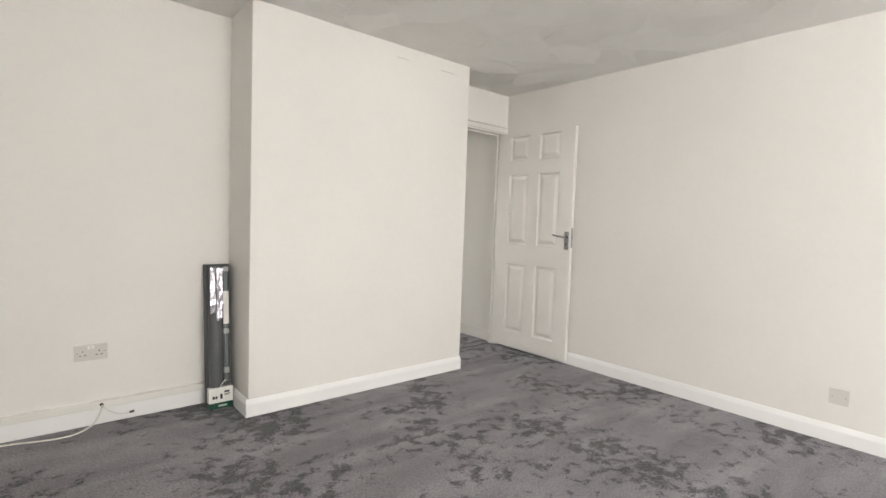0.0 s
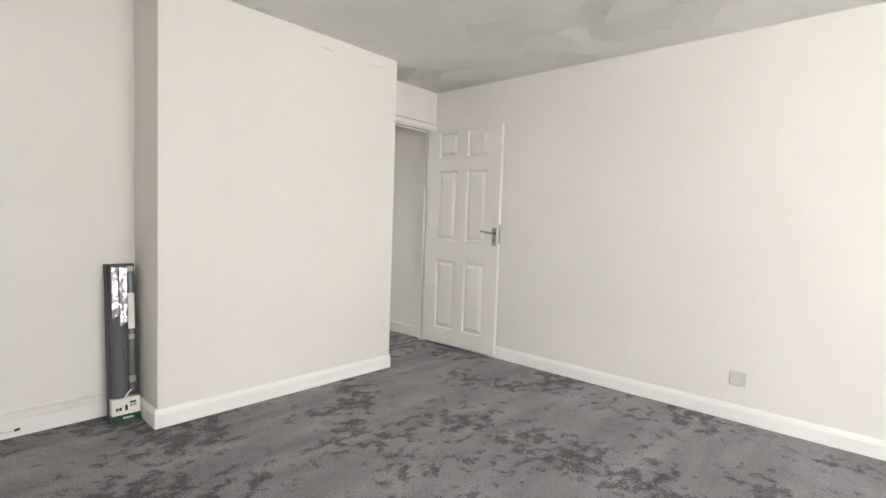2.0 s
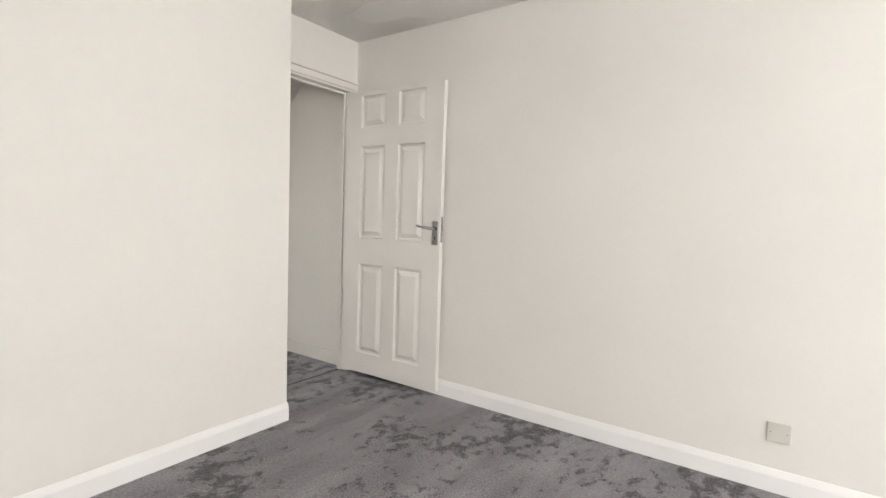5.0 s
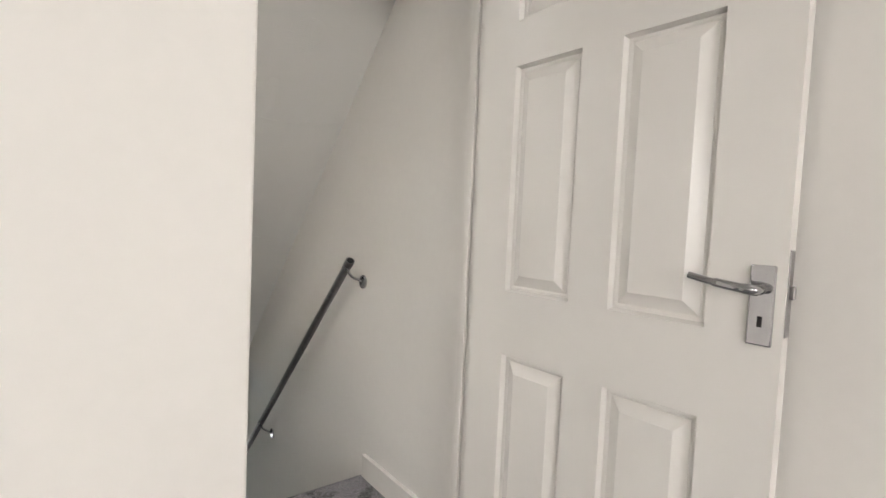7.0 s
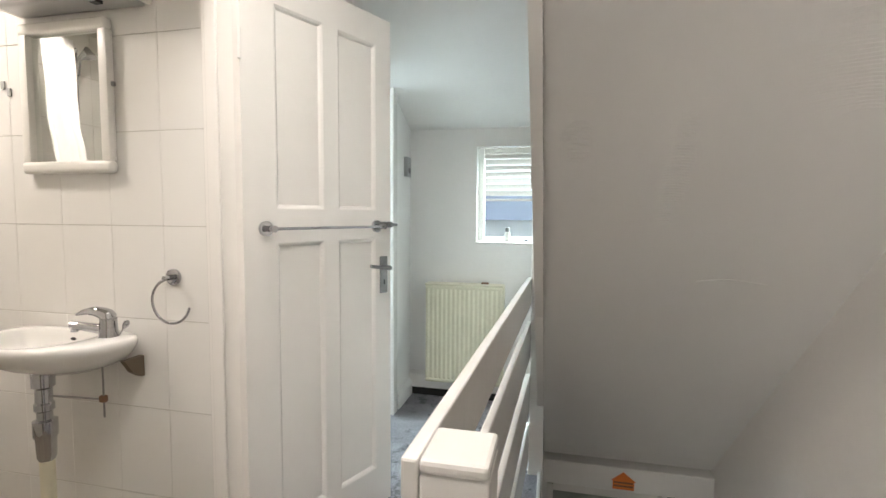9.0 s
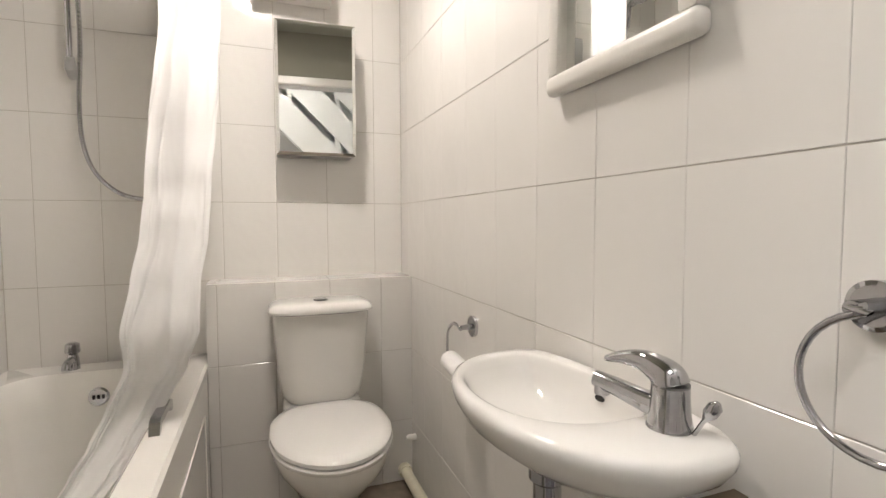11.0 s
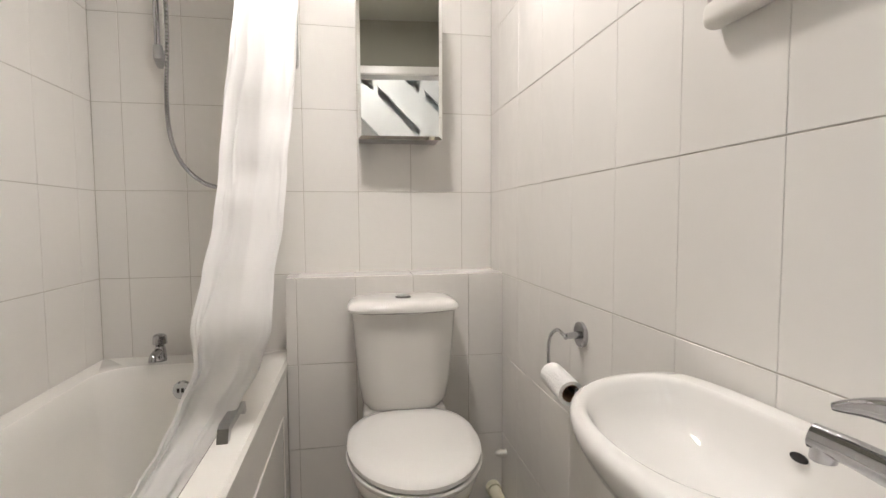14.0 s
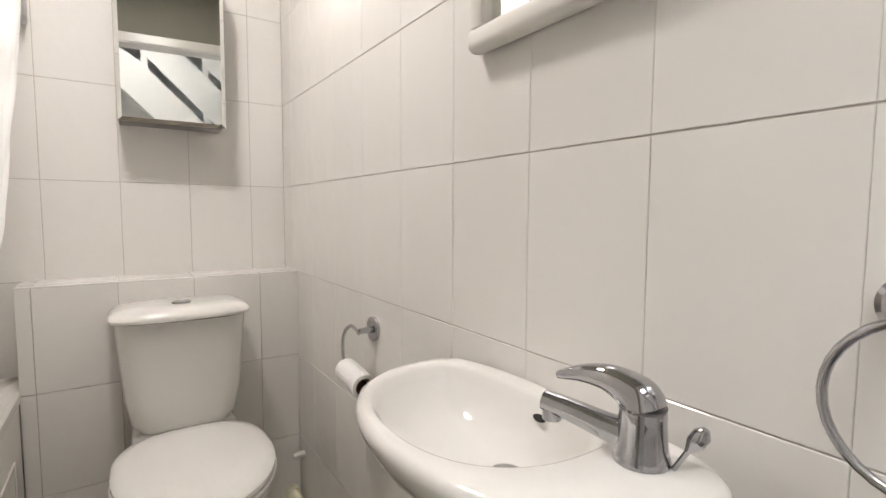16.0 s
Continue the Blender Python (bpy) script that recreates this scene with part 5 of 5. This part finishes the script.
def cabinet():
    c = empty("mirror_cabinet", "steel bathroom cabinet with a mirrored door", "cabinet")
    y0, y1, z0, z1, xf = 1.142, 1.443, 1.357, 1.862, -3.622
    part("body", box(TX, xf, y0 + 0.003, y1 - 0.003, z0 + 0.003, z1 - 0.003, 0.003), STEEL, c)
    b = 0.012
    r0 = [(0, y0, z0), (0, y1, z0), (0, y1, z1), (0, y0, z1)]
    r1 = [(0.006, y0 + b, z0 + b), (0.006, y1 - b, z0 + b), (0.006, y1 - b, z1 - b), (0.006, y0 + b, z1 - b)]
    rb = [(-0.006, y, z) for _, y, z in r0]
    bm = loft([rb, r0, r1])
    d = part("mirror_door", bm, MIRROR, c, "mirror glass door")
    # the door hangs a little out of plumb and not quite shut
    d.matrix_world = Matrix.Translation((xf + 0.014, 0, z0)) @ Matrix.Translation((0, 1.2925, 0)) @ Matrix.Rotation(radians(-3.0), 4, "Z") @ Matrix.Rotation(radians(1.4), 4, "Y") @ Matrix.Translation((0, -1.2925, -z0))
    return c


cabinet()
fan = empty("extractor_box", "white plastic extractor box high on the tiled wall", "extractor")
part("housing", box(TX, TX + 0.11, 1.06, 1.365, 1.972, 2.22, 0.008, 2), WHITE, fan)
for k in range(5):
    part("slot", box(TX + 0.108, TX + 0.1125, 1.09, 1.335, 2.01 + k * 0.035, 2.02 + k * 0.035), LIGHTGREY, fan)


def shower():
    s = empty("shower_set", "chrome shower riser with a ribbed metal hose", "shower")
    y, x = 0.474, TX + 0.045
    part("riser", tube([(x, y, 1.66), (x, y, 2.24)], 0.0095, 14), CHROME, s, "", True)
    for z in (1.655, 2.22):
        part("riser_bracket", tube([(TX, y, z - 0.035), (x - 0.01, y, z - 0.02), (x, y, z + 0.015)], [0.022, 0.019, 0.014], 16), LIGHTGREY, s, "", True)
    line = curve_pts([(x + 0.05, 0.505, 2.08), (x + 0.03, 0.512, 1.92), (x + 0.01, 0.508, 1.70), (x, 0.496, 1.50), (x, 0.505, 1.36), (x, 0.545, 1.26), (x, 0.625, 1.195), (x, 0.72, 1.20), (x, 0.80, 1.34), (x, 0.83, 1.52), (x, 0.835, 1.62)], 34)
    part("hose", tube(line, [0.0085 if k % 2 else 0.0068 for k in range(len(line))], 9), CHROME, s, "ribbed chrome hose")
    part("shower_head", tube([(x + 0.05, 0.505, 2.06), (x + 0.06, 0.50, 2.16), (x + 0.12, 0.49, 2.20), (x + 0.13, 0.488, 2.17)], [0.011, 0.013, 0.034, 0.036], 20), CHROME, s, "", True)
    u = empty("electric_shower", "light grey electric shower unit on the tiled wall", "shower unit")
    part("case", box(TX, TX + 0.09, 0.755, 0.935, 1.62, 1.98, 0.014, 3), LIGHTGREY, u, "", True)
    part("dial", disc((TX + 0.09, 0.845, 1.72), (1, 0, 0), 0.03, 0.016, 24), STEEL, u)


shower()


def curtain():
    c = empty("shower_curtain", "white shower curtain gathered and draped into the bath", "shower curtain")
    keys = [(2.14, -3.30, 0.900, 0.092), (1.71, -3.28, 0.897, 0.091), (1.54, -3.26, 0.887, 0.095), (1.38, -3.24, 0.873, 0.096), (1.21, -3.20, 0.865, 0.094), (1.06, -3.14, 0.858, 0.092), (0.94, -3.09, 0.842, 0.091), (0.817, -3.05, 0.831, 0.103), (0.726, -3.045, 0.822, 0.080), (0.628, -3.06, 0.775, 0.074), (0.553, -3.03, 0.735, 0.064), (0.497, -3.00, 0.700, 0.062), (0.436, -2.96, 0.662, 0.055), (0.30, -2.90, 0.60, 0.085)]
    nu, nv = 72, 90
    rows = []
    rr = random.Random(11)
    ph = [rr.uniform(0, 6.28) for _ in range(6)]
    for j in range(nv + 1):
        z = keys[0][0] + (keys[-1][0] - keys[0][0]) * j / nv
        k = 0
        while k < len(keys) - 2 and z < keys[k + 1][0]:
            k += 1
        (za, xa, ya, wa), (zb, xb, yb, wb) = keys[k], keys[k + 1]
        f = (za - z) / (za - zb)
        f = f * f * (3 - 2 * f) * 0.5 + f * 0.5
        cx, cy, hw = xa + (xb - xa) * f, ya + (yb - ya) * f, wa + (wb - wa) * f
        v = j / nv
        row = []
        for i in range(nu + 1):
            u = i / nu
            s = 2 * u - 1
            fold = 0.013 * (1 - 1.6 * abs(math.sin(u * 4.4 + 0.35 + 0.35 * math.sin(v * 4)))) + 0.002 * math.sin(u * 17 + ph[1] + 2.2 * v) * (0.4 + v)
            crease = 0.010 * noise.noise(Vector((u * 2.0, v * 6, 3.1))) + 0.004 * noise.noise(Vector((u * 4, v * 22, 7.7))) * v
            crease += 0.018 * (0.5 - abs(noise.noise(Vector((u * 3.2 + v * 2.0, v * 7, 5.3))))) * (0.5 + 0.9 * v) + 0.007 * (0.5 - abs(noise.noise(Vector((u * 9 - v * 5, v * 15, 2.9))))) * v * v
            lift = 0.003 * math.exp(-((z - 1.115) / 0.012) ** 2) - 0.003 * math.exp(-((z - 1.085) / 0.016) ** 2)
            y = cy + hw * (s + 0.14 * math.sin(u * 8.0 + 1.9)) + 0.006 * noise.noise(Vector((u * 6, v * 9, 1)))
            row.append((cx + fold + crease + lift * (1 if 0.15 < u < 0.7 else 0), y, z))
        rows.append(row)
    bm = bmesh.new()
    g = [[bm.verts.new(p) for p in row] for row in rows]
    h = [[bm.verts.new((p[0] - 0.0015, p[1], p[2])) for p in row] for row in rows]
    for j in range(nv):
        for i in range(nu):
            bm.faces.new((g[j][i], g[j][i + 1], g[j + 1][i + 1], g[j + 1][i]))
            bm.faces.new((h[j][i], h[j + 1][i], h[j + 1][i + 1], h[j][i + 1]))
    part("cloth", bm, FABRIC, c, "", True)
    rail = empty("curtain_rail", "white tube shower curtain rail over the bath", "curtain rail")
    part("rail", tube([(TX, 0.885, 2.17), (LX - 0.136, 0.885, 2.17)], 0.0125, 16), WHITE, rail, "", True)
    part("flange", disc((TX, 0.885, 2.17), (1, 0, 0), 0.03, 0.015, 24), WHITE, rail)
    part("flange", disc((LX - 0.136, 0.885, 2.17), (-1, 0, 0), 0.03, 0.015, 24), WHITE, rail)
    for k in range(7):
        part("curtain_ring", tube([Vector((-3.34 + 0.018 * k, 0.885, 2.163)) + Vector((0.0, 0.024 * math.cos(t * 0.3927), 0.024 * math.sin(t * 0.3927))) for t in range(17)], 0.0022, 6), WHITE, rail)


curtain()

# ---- pipe along the floor, stop valve, ceiling lamp ----
pp = empty("floor_pipe", "cream waste pipe running along the floor by the wall", "pipe")
part("pipe", tube([(-3.60, 1.628, 0.05), (-1.95, 1.632, 0.042)], 0.022, 18), CREAM, pp, "", True)
part("collar", tube([(-3.60, 1.628, 0.05), (-3.55, 1.628, 0.05)], 0.028, 18), CREAM, pp, "", True)
for x in (-3.3, -2.7, -2.1):
    part("pipe_clip", box(x - 0.01, x + 0.01, 1.602, BY1, 0.0, 0.05, 0.004), CREAM, pp)
sv = empty("stop_valve", "small white capped valve low on the tiled wall", "valve")
part("valve", tube([(-3.53, BY1, 0.205), (-3.53, BY1 - 0.03, 0.205), (-3.53, BY1 - 0.04, 0.205)], [0.013, 0.012, 0.008], 16), WHITE, sv, "", True)
cl = empty("ceiling_lamp", "flush round white ceiling light, switched on", "ceiling light")
part("base", disc((-2.95, 1.10, CH), (0, 0, -1), 0.135, 0.03, 40), WHITE, cl)
part("diffuser", disc((-2.95, 1.10, CH - 0.03), (0, 0, -1), 0.12, 0.02, 40), BULB, cl, "lit opal diffuser", True)

# ---- wall tiles, each one a piece ----
tile_meshes = {}


def tile_mesh(w, h):
    key = (round(w, 3), round(h, 3))
    if key not in tile_meshes:
        b = box(-w / 2, w / 2, 0, T, -h / 2, h / 2)
        top = [e for e in b.edges if all(v.co.y > T / 2 for v in e.verts)]
        bmesh.ops.bevel(b, geom=top, offset=0.0009, segments=1, affect="EDGES")
        me = bpy.data.meshes.new("tile")
        bmesh.ops.recalc_face_normals(b, faces=b.faces)
        b.to_mesh(me)
        b.free()
        me.materials.append(TILE)
        tile_meshes[key] = me
    return tile_meshes[key]


tile_rng = random.Random(9)


def tile_field(parent, us, zs, place, turn, skip=None, vgap=0.0016):
    """Tiles between the joints us along a wall and zs up it; place(u) gives the wall's plan point; turn: degrees about z."""
    gap = 0.0019
    for u0, u1 in zip(us, us[1:]):
        for z0, z1 in zip(zs, zs[1:]):
            if skip and skip((u0 + u1) / 2, (z0 + z1) / 2):
                continue
            ob = new("tile", tile_mesh(u1 - u0 - vgap, z1 - z0 - gap))
            x, y = place((u0 + u1) / 2)
            ob.parent = parent
            ob.matrix_world = pose(x, y, (z0 + z1) / 2, tile_rng.uniform(-0.07, 0.07), 0, turn + tile_rng.uniform(-0.05, 0.05))


ROWS = [0.0, 0.26, 0.565, 0.868, 1.177, 1.482, 1.787, 2.092, CH]


def joints(a, b, at, pitch):
    k = math.ceil((a + 0.02 - at) / pitch)
    out = [a]
    while at + k * pitch < b - 0.02:
        out.append(at + k * pitch)
        k += 1
    return out + [b]


# a tile's face looks along its own +y
tile_field(bath_west, joints(BY0, BY1, 1.141, 0.2015), ROWS, lambda u: (TX - T, u), -90, lambda u, z: z < 0.56 or (u > 0.885 and z < 0.86))
tile_field(bath_north, joints(TX, LX - 0.122, -2.39, 0.2045), ROWS, lambda u: (u, BY1 + T), 180, vgap=0.0003)
tile_field(bath_south, joints(TX, LX - 0.12, -3.224, 0.201), ROWS, lambda u: (u, BY0 - T), 0, lambda u, z: z < 0.56 and u < -2.05, vgap=0.0009)
tile_field(boxing, [0.885, 0.922, 1.124, 1.329, 1.534, BY1], [0.0, 0.262, 0.565, 0.868], lambda u: (-3.58 - T, u), -90)
for u0, u1 in zip([0.885, 0.922, 1.124, 1.329, 1.534], [0.922, 1.124, 1.329, 1.534, BY1]):
    ob = new("tile", tile_mesh(u1 - u0 - 0.003, 0.152))
    ob.parent = boxing
    ob.matrix_world = pose((TX - 3.58) / 2, (u0 + u1) / 2, 0.868, 90, 0, 90)
